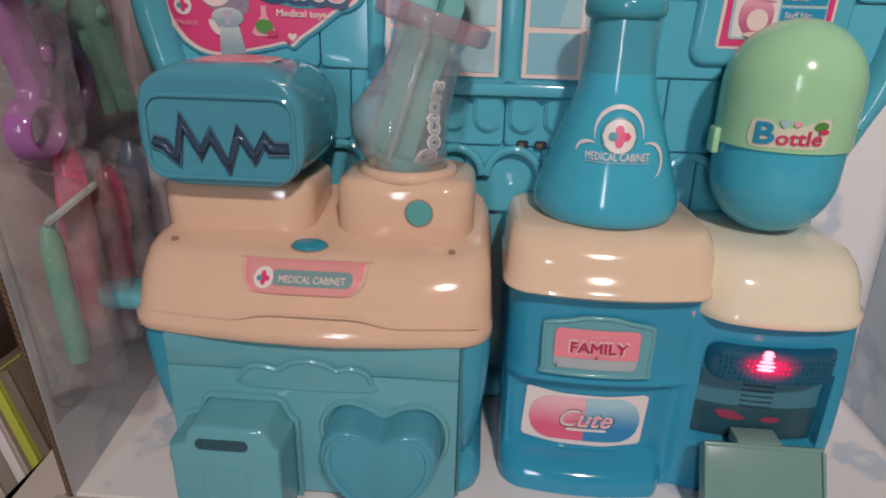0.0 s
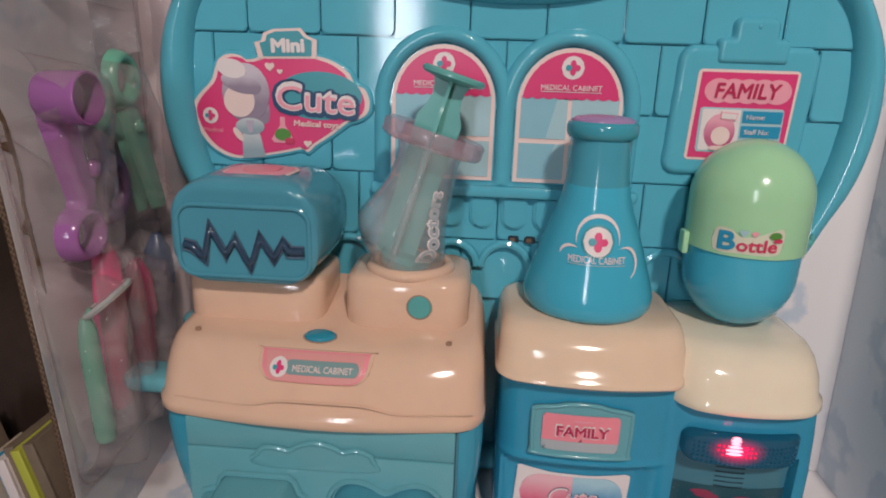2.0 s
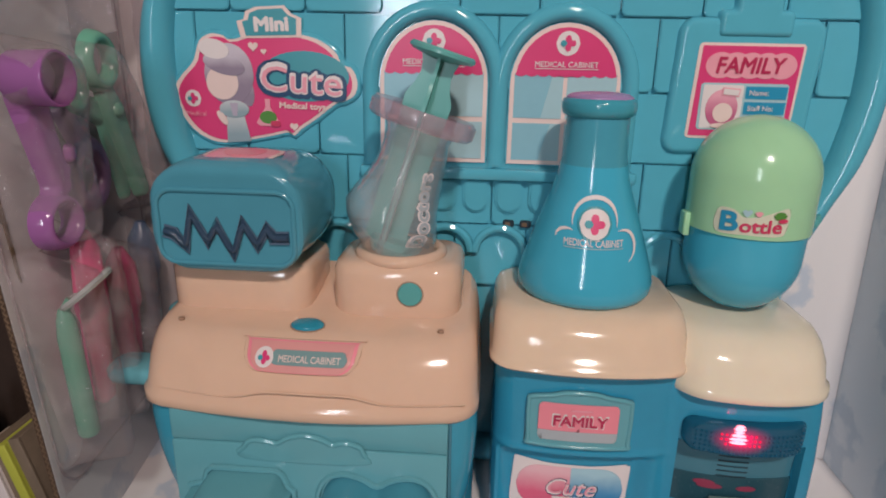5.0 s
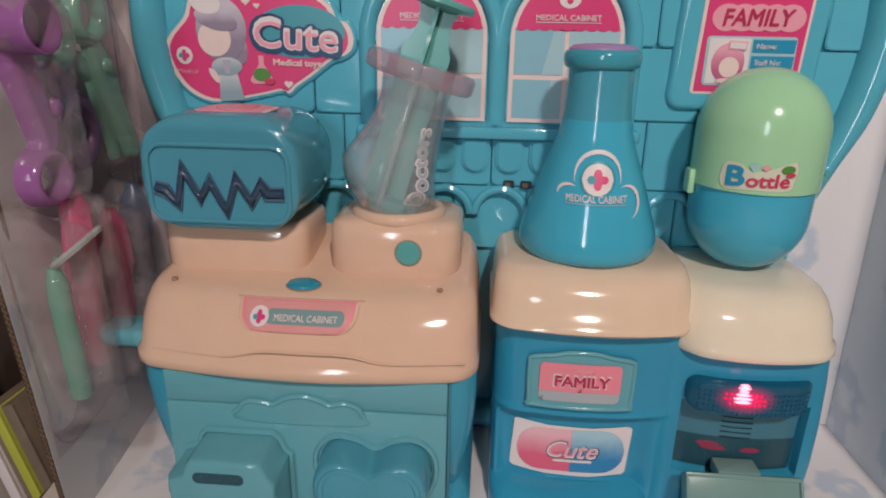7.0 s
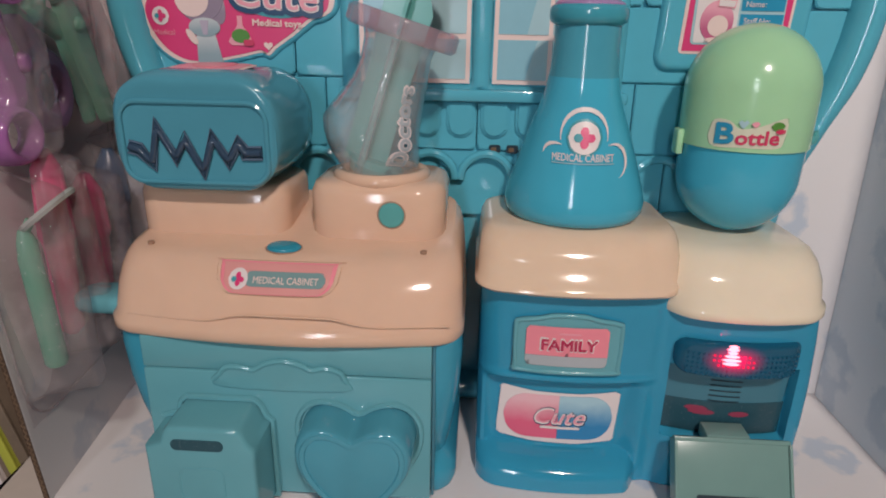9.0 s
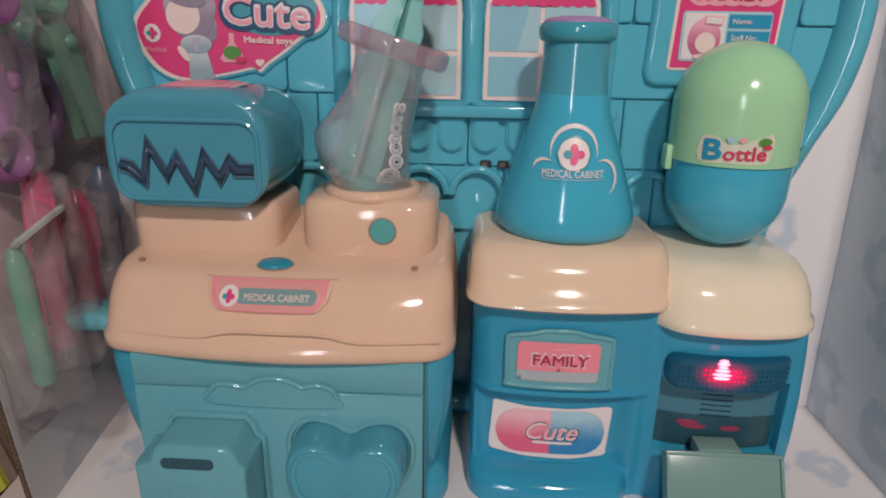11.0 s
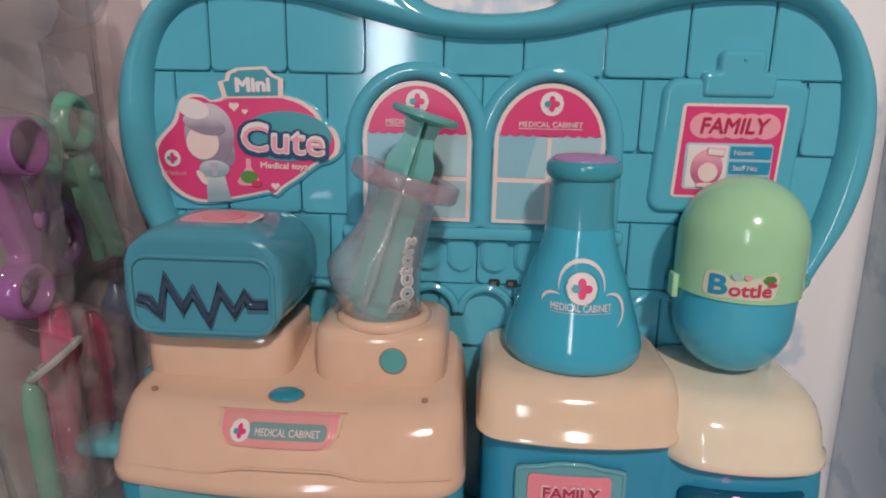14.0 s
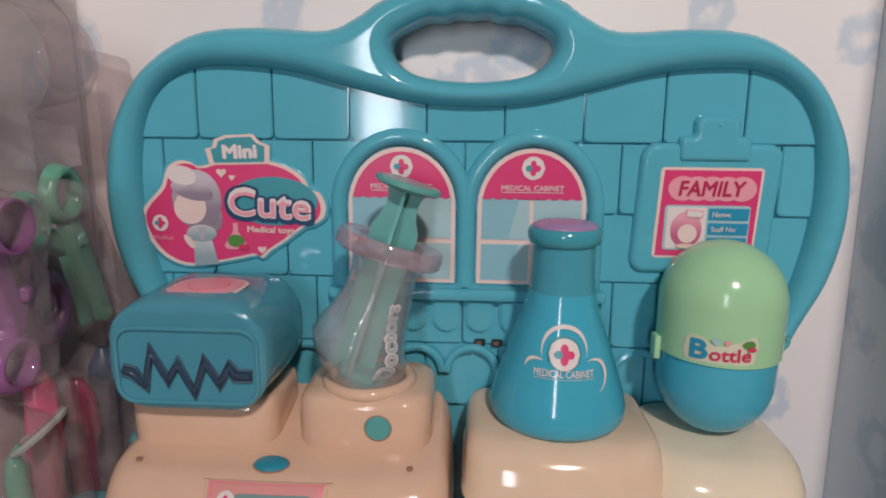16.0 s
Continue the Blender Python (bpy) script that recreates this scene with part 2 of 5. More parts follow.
# ---- mesh helpers ----


def finish(bm, angle=38):
    bmesh.ops.remove_doubles(bm, verts=bm.verts[:], dist=1e-6)
    bmesh.ops.recalc_face_normals(bm, faces=bm.faces[:])
    lim = radians(angle)
    for f in bm.faces:
        f.smooth = True
    for e in bm.edges:
        if len(e.link_faces) == 2:
            e.smooth = e.calc_face_angle(0) < lim
    return bm


def part(name, bm, material, parent=None, label="", angle=38, raw=False):
    if not raw:
        finish(bm, angle)
    me = bpy.data.meshes.new(name)
    bm.to_mesh(me)
    bm.free()
    me.materials.append(material)
    ob = new(name, me)
    if parent is not None:
        ob.parent = parent
        ob.matrix_parent_inverse = parent.matrix_world.inverted()
    return tagged(ob, label)


def thing(name, base, label, category, group=""):
    ob = new(name)
    ob.empty_display_size = 0.01
    ob.matrix_world = Matrix.Translation(base)
    bpy.context.view_layer.update()
    return tagged(ob, label, category, group)


def rrect(x0, x1, y0, y1, r, n=6):
    """A rounded rectangle, anticlockwise."""
    r = min(r, (x1 - x0) / 2 - 1e-5, (y1 - y0) / 2 - 1e-5)
    pts = []
    for cx, cy, a0 in ((x1 - r, y0 + r, -90), (x1 - r, y1 - r, 0), (x0 + r, y1 - r, 90), (x0 + r, y0 + r, 180)):
        for i in range(n + 1):
            a = radians(a0 + 90 * i / n)
            pts.append((cx + r * math.cos(a), cy + r * math.sin(a)))
    return pts


def rring(x0, x1, y0, y1, r, n=6, k=10):
    """A rounded rectangle whose sides have k pieces each, so that rings match."""
    pts, m = rrect(x0, x1, y0, y1, r, n), n + 1
    out = []
    for c in range(4):
        out += pts[c * m:(c + 1) * m]
        a, b = pts[(c + 1) * m - 1], pts[((c + 1) * m) % (4 * m)]
        out += [(a[0] + (b[0] - a[0]) * i / k, a[1] + (b[1] - a[1]) * i / k) for i in range(1, k)]
    return out


def dense(pts, step):
    """A closed outline with long sides divided."""
    out = []
    for (ax, ay), (bx, by) in zip(pts, pts[1:] + pts[:1]):
        k = max(1, int(math.hypot(bx - ax, by - ay) / step))
        out += [(ax + (bx - ax) * i / k, ay + (by - ay) * i / k) for i in range(k)]
    return out


def spline(pts, k=8, closed=True):
    """Catmull-Rom through the points."""
    out, n = [], len(pts)
    for i in range(n if closed else n - 1):
        if closed:
            p = [pts[(i + j - 1) % n] for j in range(4)]
        else:
            p = [pts[min(max(i + j - 1, 0), n - 1)] for j in range(4)]
        for s in range(k):
            t = s / k
            out.append(tuple(0.5 * (2 * b + (c - a) * t + (2 * a - 5 * b + 4 * c - d) * t * t + (3 * b - a - 3 * c + d) * t ** 3) for a, b, c, d in zip(*p)))
    if not closed:
        out.append(tuple(pts[-1]))
    return out


def loft(rings, cap=(True, True), bm=None, closed=True):
    bm = bm or bmesh.new()
    vs = [[bm.verts.new(p) for p in r] for r in rings]
    for a, b in zip(vs, vs[1:]):
        n = len(a)
        for i in range(n if closed else n - 1):
            bm.faces.new((a[i], a[(i + 1) % n], b[(i + 1) % n], b[i]))
    if cap[0]:
        bm.faces.new(vs[0][::-1])
    if cap[1]:
        bm.faces.new(vs[-1])
    return bm


def level(x0, x1, y0, y1, r, z, bow=0.0, slope=0.0):
    """One level ring of a cabinet, its front bowed forward and its height rising to the back."""
    xc, hw, ym = (x0 + x1) / 2, (x1 - x0) / 2, (y0 + y1) / 2
    out = []
    for x, y in rring(x0, x1, y0, y1, r):
        f = max(0.0, (ym - y) / (ym - y0)) * (1 - ((x - xc) / hw) ** 2)
        out.append((x, y - bow * f, z + slope * (y - y0)))
    return out


def box(x0, x1, y0, y1, z0, z1, b=0.0015, bm=None, r=None):
    """A block with rounded upright corners and softened top and bottom edges."""
    r = r or b
    rings = []
    for d, z in ((b, z0), (0.3 * b, z0 + 0.3 * b), (0, z0 + b), (0, z1 - b), (0.3 * b, z1 - 0.3 * b), (b, z1)):
        rings.append([(x, y, z) for x, y in rrect(x0 + d, x1 - d, y0 + d, y1 - d, max(r - d, 0.0002), 4)])
    return loft(rings, bm=bm)


def lathe(profile, cx, cy, n=48, cap=(True, True), bm=None):
    return loft([[(cx + r * math.cos(2 * math.pi * i / n), cy + r * math.sin(2 * math.pi * i / n), z) for i in range(n)] for r, z in profile], cap, bm)


def tube(path, r, n=8, closed=False, bm=None, flat_=1.0):
    """A round bar along a path of points; r is one radius or one for each point."""
    P = [Vector(p) for p in path]
    rings, m = [], len(P)
    up = Vector((0.123, -1, 0.077)).normalized()
    for i, p in enumerate(P):
        d = (P[(i + 1) % m] - P[i - 1]) if closed else (P[min(i + 1, m - 1)] - P[max(i - 1, 0)])
        d.normalize()
        s = d.cross(up).normalized()
        u = s.cross(d).normalized()
        q = r[i] if isinstance(r, (list, tuple)) else r
        rings.append([p + s * (q * math.cos(2 * math.pi * k / n)) + u * (q * flat_ * math.sin(2 * math.pi * k / n)) for k in range(n)])
    if closed:
        rings.append(rings[0])
    return loft(rings, (not closed, not closed), bm)


def plane_map(y):
    return lambda u, v, h: Vector((u, y - h, v))


def leaf(outline, mapf, lift=0.0004, thick=0.0003, bm=None):
    """A thin sticker or plate: an outline in (u, v), laid on a surface by mapf(u, v, height)."""
    if mapf in CURVED:
        return skin(outline, mapf, lift, thick)
    bm = bm or bmesh.new()
    top = [bm.verts.new(mapf(u, v, lift)) for u, v in outline]
    low = [bm.verts.new(mapf(u, v, lift - thick)) for u, v in outline]
    f = bm.faces.new(top)
    n = len(top)
    for i in range(n):
        bm.faces.new((top[i], low[i], low[(i + 1) % n], top[(i + 1) % n]))
    bmesh.ops.triangulate(bm, faces=[f], ngon_method="EAR_CLIP")
    return bm


def sheet_on(outline, mapf, lift, step):
    """A sticker on a curved surface: a strip-wise filled outline that follows the bend."""
    us = [p[0] for p in outline]
    u0, u1 = min(us), max(us)
    k = max(2, int((u1 - u0) / step))
    bm = bmesh.new()
    cols = []
    for i in range(k + 1):
        u = u0 + (u1 - u0) * (0.00113 + 0.9977 * i / k)
        cut = []
        for (ax, ay), (bx, by) in zip(outline, outline[1:] + outline[:1]):
            if (ax - u) * (bx - u) < 0:
                cut.append(ay + (by - ay) * (u - ax) / (bx - ax))
        lo, hi = min(cut), max(cut)
        cols.append([bm.verts.new(mapf(u, lo + (hi - lo) * j / 6, lift)) for j in range(7)])
    for a, b in zip(cols, cols[1:]):
        for j in range(6):
            bm.faces.new((a[j], b[j], b[j + 1], a[j + 1]))
    return bm


CURVED = set()


def skin(outline, mapf, lift, thick):
    """A plate that follows a bent surface, with its rim."""
    bm = sheet_on(outline, mapf, lift, 0.0015)
    top = [bm.verts.new(mapf(u, v, lift)) for u, v in outline]
    low = [bm.verts.new(mapf(u, v, lift - thick)) for u, v in outline]
    for i in range(len(top)):
        k = (i + 1) % len(top)
        bm.faces.new((top[i], low[i], low[k], top[k]))
    return bm


def words(name, body, u, v, width, mat, parent, mapf, lift=0.0008, height=None, bold=0.0, spin=0.0, shear=0.0, label=""):
    """Raised print with the built-in font, centred on (u, v) and width wide, laid on a surface."""
    cu = bpy.data.curves.new(name, "FONT")
    cu.body, cu.align_x, cu.align_y, cu.size = body, "CENTER", "CENTER", 1.0
    cu.shear, cu.resolution_u = shear, 3
    tmp = new("text_tmp", cu)
    bpy.context.view_layer.update()
    me = bpy.data.meshes.new_from_object(tmp.evaluated_get(bpy.context.evaluated_depsgraph_get()))
    bpy.data.objects.remove(tmp)
    bpy.data.curves.remove(cu)
    xs = [q.co.x for q in me.vertices]
    ys = [q.co.y for q in me.vertices]
    sx = width / (max(xs) - min(xs))
    sy = (height / (max(ys) - min(ys))) if height else sx
    mx, my = (max(xs) + min(xs)) / 2, (max(ys) + min(ys)) / 2
    c, s = math.cos(radians(spin)), math.sin(radians(spin))
    flat_ = [((q.co.x - mx) * sx, (q.co.y - my) * sy) for q in me.vertices]
    faces = [tuple(f.vertices) for f in me.polygons]
    bpy.data.meshes.remove(me)
    # bold strokes: shifted layers, each a hair above the last
    fat = bold * sx
    shifts = [(0.0, 0.0)] if fat <= 0 else [(fat * math.cos(k * math.pi / 4), fat * math.sin(k * math.pi / 4)) for k in range(8)] + [(0.0, 0.0)]
    vs, fs = [], []
    for k, (du, dv) in enumerate(shifts):
        o = len(vs)
        for a, b in flat_:
            a, b = a + du, b + dv
            vs.append(mapf(u + a * c - b * s, v + a * s + b * c, lift + k * 0.00002))
        fs += [tuple(i + o for i in f) for f in faces]
    me = bpy.data.meshes.new(name)
    me.from_pydata(vs, [], fs)
    me.materials.clear()
    me.materials.append(mat)
    ob = new(name, me)
    ob.parent = parent
    ob.matrix_parent_inverse = parent.matrix_world.inverted()
    return tagged(ob, label)


def ellipse(u, v, a, b, n=32, spin=0):
    c, s = math.cos(radians(spin)), math.sin(radians(spin))
    return [(u + a * math.cos(t) * c - b * math.sin(t) * s, v + a * math.cos(t) * s + b * math.sin(t) * c) for t in (2 * math.pi * i / n for i in range(n))]


def bar_cross(u, v, a, w):
    """A plus of two round-ended bars, as its upright and its level outline."""
    return rrect(u - w, u + w, v - a, v + a, w, 5), rrect(u - a, u + a, v - w, v + w, w, 5)


def cross_badge(parent, mapf, u, v, r, lift):
    part("badge_disc", sheet_on(ellipse(u, v, r, r), mapf, lift, r / 6), M_WHITE, parent, raw=True)
    a, b = bar_cross(u, v, r * 0.66, r * 0.25)
    part("badge_cross", sheet_on(a, mapf, lift + 0.0004, r / 12), M_PINK, parent, "pink upright bar of a cross", raw=True)
    part("badge_cross", sheet_on(rrect(u - r * 0.66, u - r * 0.1, v - r * 0.25, v + r * 0.25, r * 0.25, 5), mapf, lift + 0.0006, r / 12), M_TEALP, parent, raw=True)
    part("badge_cross", sheet_on(rrect(u + r * 0.0, u + r * 0.66, v - r * 0.25, v + r * 0.25, r * 0.25, 5), mapf, lift + 0.0006, r / 12), M_PINK, parent, raw=True)


def poly_sdf(pts, X, Z):
    """Signed distance to a closed outline, positive inside."""
    P = np.array(pts)
    Q = np.roll(P, -1, axis=0)
    d = np.full(X.shape, 9.0)
    inside = np.zeros(X.shape, bool)
    for (ax, az), (bx, bz) in zip(P, Q):
        ex, ez = bx - ax, bz - az
        t = np.clip(((X - ax) * ex + (Z - az) * ez) / (ex * ex + ez * ez + 1e-15), 0, 1)
        d = np.minimum(d, np.hypot(X - ax - t * ex, Z - az - t * ez))
        c = (az > Z) != (bz > Z)
        inside ^= c & (X < (bx - ax) * (Z - az) / (bz - az + 1e-15) + ax)
    return np.where(inside, d, -d)


def relief(sdf, x0, x1, z0, z1, step, height, back):
    """A moulded form over the plan where sdf > 0: its front at y = height(d), closed back to y = back."""
    nx, nz = int((x1 - x0) / step) + 1, int((z1 - z0) / step) + 1
    X, Z = np.meshgrid(np.linspace(x0, x1, nx), np.linspace(z0, z1, nz))
    D = sdf(X, Z)
    e = 1e-5
    gx, gz = (sdf(X + e, Z) - D) / e, (sdf(X, Z + e) - D) / e
    out = D < 0
    X, Z = np.where(out, X - D * gx, X), np.where(out, Z - D * gz, Z)
    Y = height(np.maximum(D, 0.0))
    bm = bmesh.new()
    vid = {}

    def at(j, i):
        if (j, i) not in vid:
            vid[j, i] = bm.verts.new((X[j, i], Y[j, i], Z[j, i]))
        return vid[j, i]
    ins = ~out
    for j in range(nz - 1):
        for i in range(nx - 1):
            if ins[j, i] or ins[j + 1, i] or ins[j, i + 1] or ins[j + 1, i + 1]:
                if min(D[j, i], D[j + 1, i], D[j, i + 1], D[j + 1, i + 1]) > -1.6 * step:
                    bm.faces.new((at(j, i), at(j, i + 1), at(j + 1, i + 1), at(j + 1, i)))
    rim = [ed for ed in bm.edges if len(ed.link_faces) == 1]
    new_ = bmesh.ops.extrude_edge_only(bm, edges=rim)["geom"]
    for q in new_:
        if isinstance(q, bmesh.types.BMVert):
            q.co.y = back
    return bm


FLOOR = 0.090

# ---- the box ----


def wall_slab(name, x0, x1, y0, y1, z0, z1, mat, label):
    return tagged(part(name, box(x0, x1, y0, y1, z0, z1, 0.0008), mat), label, "box wall", kind="structure")


def wall_left_x(y, z):
    """The printed face of the left side: it stands askew and leans out."""
    k = (0.0256 - y) / 0.1418
    return -0.2445 * (1 - k) - (0.2245 + 0.075 * (z - FLOOR)) * k


def leaning_wall(name, inner, outer, y0, y1, mat, label):
    """A card side of the box whose two faces follow x = f(y, z)."""
    ys = [y0 + (y1 - y0) * i / 6 for i in range(7)]
    rings = []
    for k in range(13):
        z = FLOOR + 0.51 * k / 12
        rings.append([(inner(y, z), y, z) for y in ys] + [(outer(y, z), y, z) for y in ys[::-1]])
    return tagged(part(name, loft(rings), mat), label, "box wall", kind="structure")


wall_slab("wall_back", -0.2475, 0.2420, 0.026, 0.030, FLOOR, 0.60, M_CARD, "white printed cardboard back of the toy box")
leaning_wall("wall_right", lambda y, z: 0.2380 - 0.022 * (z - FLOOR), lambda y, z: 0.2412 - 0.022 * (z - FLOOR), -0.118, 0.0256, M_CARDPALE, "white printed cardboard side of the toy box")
leaning_wall("wall_left", wall_left_x, lambda y, z: wall_left_x(y, z) - 0.0030, -0.1162, 0.0256, M_CARDSHADED, "white printed cardboard side with a torn brown edge")
def bottom_ring(z):
    return [(wall_left_x(-0.1135, FLOOR) - 0.003, -0.1135, z), (0.2415, -0.1135, z), (0.2415, 0.030, z), (-0.2475, 0.030, z)]


tagged(part("floor", loft([bottom_ring(FLOOR - 0.005), bottom_ring(FLOOR - 0.0003)]), M_CARD), "white printed cardboard bottom of the toy box", "box wall", kind="structure")

# ---- the backboard ----
XC = -0.004


def mirrored(half, xc=XC):
    """A closed outline from its right half, top to bottom."""
    return [(xc + a, b) for a, b in half] + [(xc - a, b) for a, b in half[::-1] if a > 1e-6]


OUTER = spline(mirrored([(0, 0.4695), (0.030, 0.4675), (0.050, 0.4605), (0.064, 0.4515), (0.083, 0.4445), (0.127, 0.4460), (0.160, 0.4412), (0.189, 0.4225), (0.2055, 0.398), (0.2140, 0.372), (0.2160, 0.339), (0.2100, 0.306), (0.196, 0.274), (0.182, 0.235), (0.177, 0.17), (0.175, 0.110), (0.165, 0.0925), (0.10, 0.0905), (0.0, 0.0905)], -0.0050), 6)
INNER = spline(mirrored([(0, 0.4030), (0.035, 0.4055), (0.068, 0.4130), (0.100, 0.4215), (0.132, 0.4250), (0.160, 0.4235), (0.179, 0.413), (0.191, 0.393), (0.196, 0.362), (0.194, 0.329), (0.186, 0.295), (0.173, 0.262), (0.163, 0.225), (0.158, 0.17), (0.155, 0.120), (0.10, 0.108), (0.0, 0.108)]), 6)
HOLE = spline(mirrored([(0, 0.4515), (0.008, 0.4525), (0.016, 0.4500), (0.024, 0.4505), (0.034, 0.4470), (0.0435, 0.4415), (0.0455, 0.4340), (0.040, 0.4255), (0.027, 0.4195), (0, 0.4170)]), 5)


def half_round(h, w, base):
    return lambda d: base - h * np.sqrt(np.clip(1 - (1 - np.clip(d / w, 0, 1)) ** 2, 0, 1))


board = thing("play_case_back", (XC, 0.01, FLOOR), "aqua plastic toy clinic backboard with handle and brick relief", "toy backboard")


def rim_sdf(X, Z):
    return np.minimum(np.minimum(poly_sdf(OUTER, X, Z), -poly_sdf(INNER, X, Z)), -poly_sdf(HOLE, X, Z))


part("rim", relief(rim_sdf, -0.226, 0.216, 0.087, 0.473, 0.0014, half_round(0.012, 0.0105, 0.004), 0.020), M_BOARD, board, "rounded rim with carrying handle", 50)
part("panel", leaf(INNER, plane_map(0.0075), 0.0, 0.004), M_BOARD, board)


def clip_convex(poly, clip):
    """The part of a plan that lies inside a convex anticlockwise outline."""
    for (ax, az), (bx, bz) in zip(clip, clip[1:] + clip[:1]):
        side = [(bx - ax) * (p[1] - az) - (bz - az) * (p[0] - ax) for p in poly]
        out = []
        for i, p in enumerate(poly):
            q, sp, sq = poly[(i + 1) % len(poly)], side[i], side[(i + 1) % len(poly)]
            if sp >= 0:
                out.append(p)
            if (sp >= 0) != (sq >= 0):
                t = sp / (sp - sq)
                out.append((p[0] + t * (q[0] - p[0]), p[1] + t * (q[1] - p[1])))
        poly = out
        if len(poly) < 3:
            return []
    return poly


def brick(x0, x1, z0, z1):
    """One shingle-like brick of the wall relief; its lower edge stands proud of the next."""
    r = 0.0035
    rect = [(x0 + r - r * math.cos(radians(a)), z0 + r - r * math.sin(radians(a))) for a in (0, 30, 60, 90)] + [(x1 - r + r * math.sin(radians(a)), z0 + r - r * math.cos(radians(a))) for a in (0, 30, 60, 90)] + [(x1, z1), (x0, z1)]
    shape = clip_convex(BRICKS_IN, rect)
    shape = [p for i, p in enumerate(shape) if math.hypot(p[0] - shape[i - 1][0], p[1] - shape[i - 1][1]) > 1e-5]
    if len(shape) < 3:
        return
    tilt = random.uniform(-0.0004, 0.0004)
    bm = bmesh.new()
    top = [bm.verts.new((x, 0.0040 - 0.0012 * (z1 - z) / (z1 - z0) + tilt * (x - x0) / (x1 - x0), z)) for x, z in shape]
    low = [bm.verts.new((x, 0.0074, z)) for x, z in shape]
    f = bm.faces.new(top)
    for i in range(len(top)):
        bm.faces.new((top[i], low[i], low[(i + 1) % len(top)], top[(i + 1) % len(top)]))
    bmesh.ops.bevel(bm, geom=list(f.edges), offset=0.0006, segments=2, affect="EDGES")
    part("brick", bm, M_BOARD, board, angle=25)


BRICKS_IN = [p for p in spline(mirrored([(0, 0.4045), (0.035, 0.4070), (0.068, 0.4145), (0.100, 0.4230), (0.132, 0.4265), (0.161, 0.4250), (0.180, 0.4145), (0.1925, 0.394), (0.1975, 0.362), (0.1955, 0.329), (0.1875, 0.295), (0.1745, 0.262), (0.1645, 0.225), (0.1595, 0.17), (0.1565, 0.1215), (0.10, 0.1095), (0.0, 0.1095)]), 4)]
BW = 0.0449
for row, (zt, zb) in enumerate(((0.430, 0.3835), (0.383, 0.3425), (0.342, 0.3015), (0.301, 0.2605), (0.260, 0.220))):
    start = (-0.0295, -0.0519, -0.0240, -0.0519, -0.0295)[row]
    for k in range(-5, 6):
        brick(start + k * BW + 0.0005, start + (k + 1) * BW - 0.0005, zb + 0.0005, zt)


def arch_outline(xc, hw, z0, zs, n=18):
    """An arched window: straight sides to zs, a half-ellipse above."""
    top = 0.380 + (hw - 0.0315)
    return [(xc - hw, z0), (xc + hw, z0)] + [(xc + hw * math.cos(math.pi * i / n), zs + (top - zs) * math.sin(math.pi * i / n)) for i in range(n + 1)]


def window_sticker(xc):
    ring = arch_outline(xc, 0.0428, 0.2945, 0.345)
    hole = arch_outline(xc, 0.0323, 0.2985, 0.345)
    part("window_arch", relief(lambda X, Z: np.minimum(poly_sdf(ring, X, Z), -poly_sdf(hole, X, Z)), xc - 0.045, xc + 0.045, 0.292, 0.395, 0.0016, half_round(0.0060, 0.0052, 0.0042), 0.0075), M_BOARD, board, "rounded arch moulding", 50)
    f = plane_map(0.0025)
    part("window_plate", leaf(dense(hole, 0.01), plane_map(0.0035)), M_BOARD, board)
    part("window_border", leaf(arch_outline(xc, 0.0317, 0.2995, 0.346), f, 0.0004), M_PEACH, board, "pale peach window border print")
    z_aw = 0.3515
    # awning with a wavy lower edge
    top = [p for p in arch_outline(xc, 0.0292, 0.30, 0.346) if p[1] > z_aw]
    wavy = [(xc - 0.0292 + 0.0584 * i / 36, z_aw - 0.0011 * abs(math.sin(math.pi * i / 4))) for i in range(37)]
    part("awning", leaf(wavy + top, f, 0.0012), M_PINK, board, "pink printed awning")
    for a, b, z0, z1 in ((-0.0292, -0.0012, 0.3268, 0.3522), (0.0012, 0.0292, 0.3268, 0.3522), (-0.0292, -0.0012, 0.302, 0.3238), (0.0012, 0.0292, 0.302, 0.3238)):
        bm = leaf([(xc + a, z0), (xc + b, z0), (xc + b, z1), (xc + a, z1)], f, 0.0008)
        part("pane", bm, M_SKYP if a < 0 else M_SKYL, board)
        part("pane", leaf([(xc + b - 0.012, z0), (xc + b, z0), (xc + b, z1), (xc + b - 0.006, z1)], f, 0.0010), M_SKYL, board)
    cross_badge(board, f, xc, 0.3690, 0.0067, 0.0016)
    words("window_text", "MEDICAL CABINET", xc, 0.3575, 0.036, M_WHITE, board, f, 0.0018, bold=0.01)
    part("text_line", leaf([(xc - 0.018, 0.3548), (xc + 0.018, 0.3548), (xc + 0.018, 0.3552), (xc - 0.018, 0.3552)], f, 0.0018), M_WHITE, board)


window_sticker(0.0325)
window_sticker(-0.0440)
# sill under the windows with hanging tabs
part("window_sill", box(-0.088, 0.078, -0.004, 0.006, 0.2895, 0.2965, 0.002), M_BOARD, board)
for k in range(-4, 4):
    x = 0.0035 + k * 0.0202
    tab = [(x - 0.0083, 0.290), (x - 0.0083, 0.2768)] + [(x - 0.0083 * math.cos(math.pi * i / 8), 0.2768 - 0.0083 * math.sin(math.pi * i / 8)) for i in range(1, 9)] + [(x + 0.0083, 0.290)]
    bm = leaf(tab, plane_map(0.0025), 0.0025, 0.005)
    bmesh.ops.bevel(bm, geom=[e for e in bm.edges if all(q.co.y < 0.0004 for q in e.verts) and len(e.link_faces) == 2 and e.calc_face_angle(0) > 0.5], offset=0.0015, segments=2, affect="EDGES")
    part("hanging_tab", bm, M_BOARD, board)
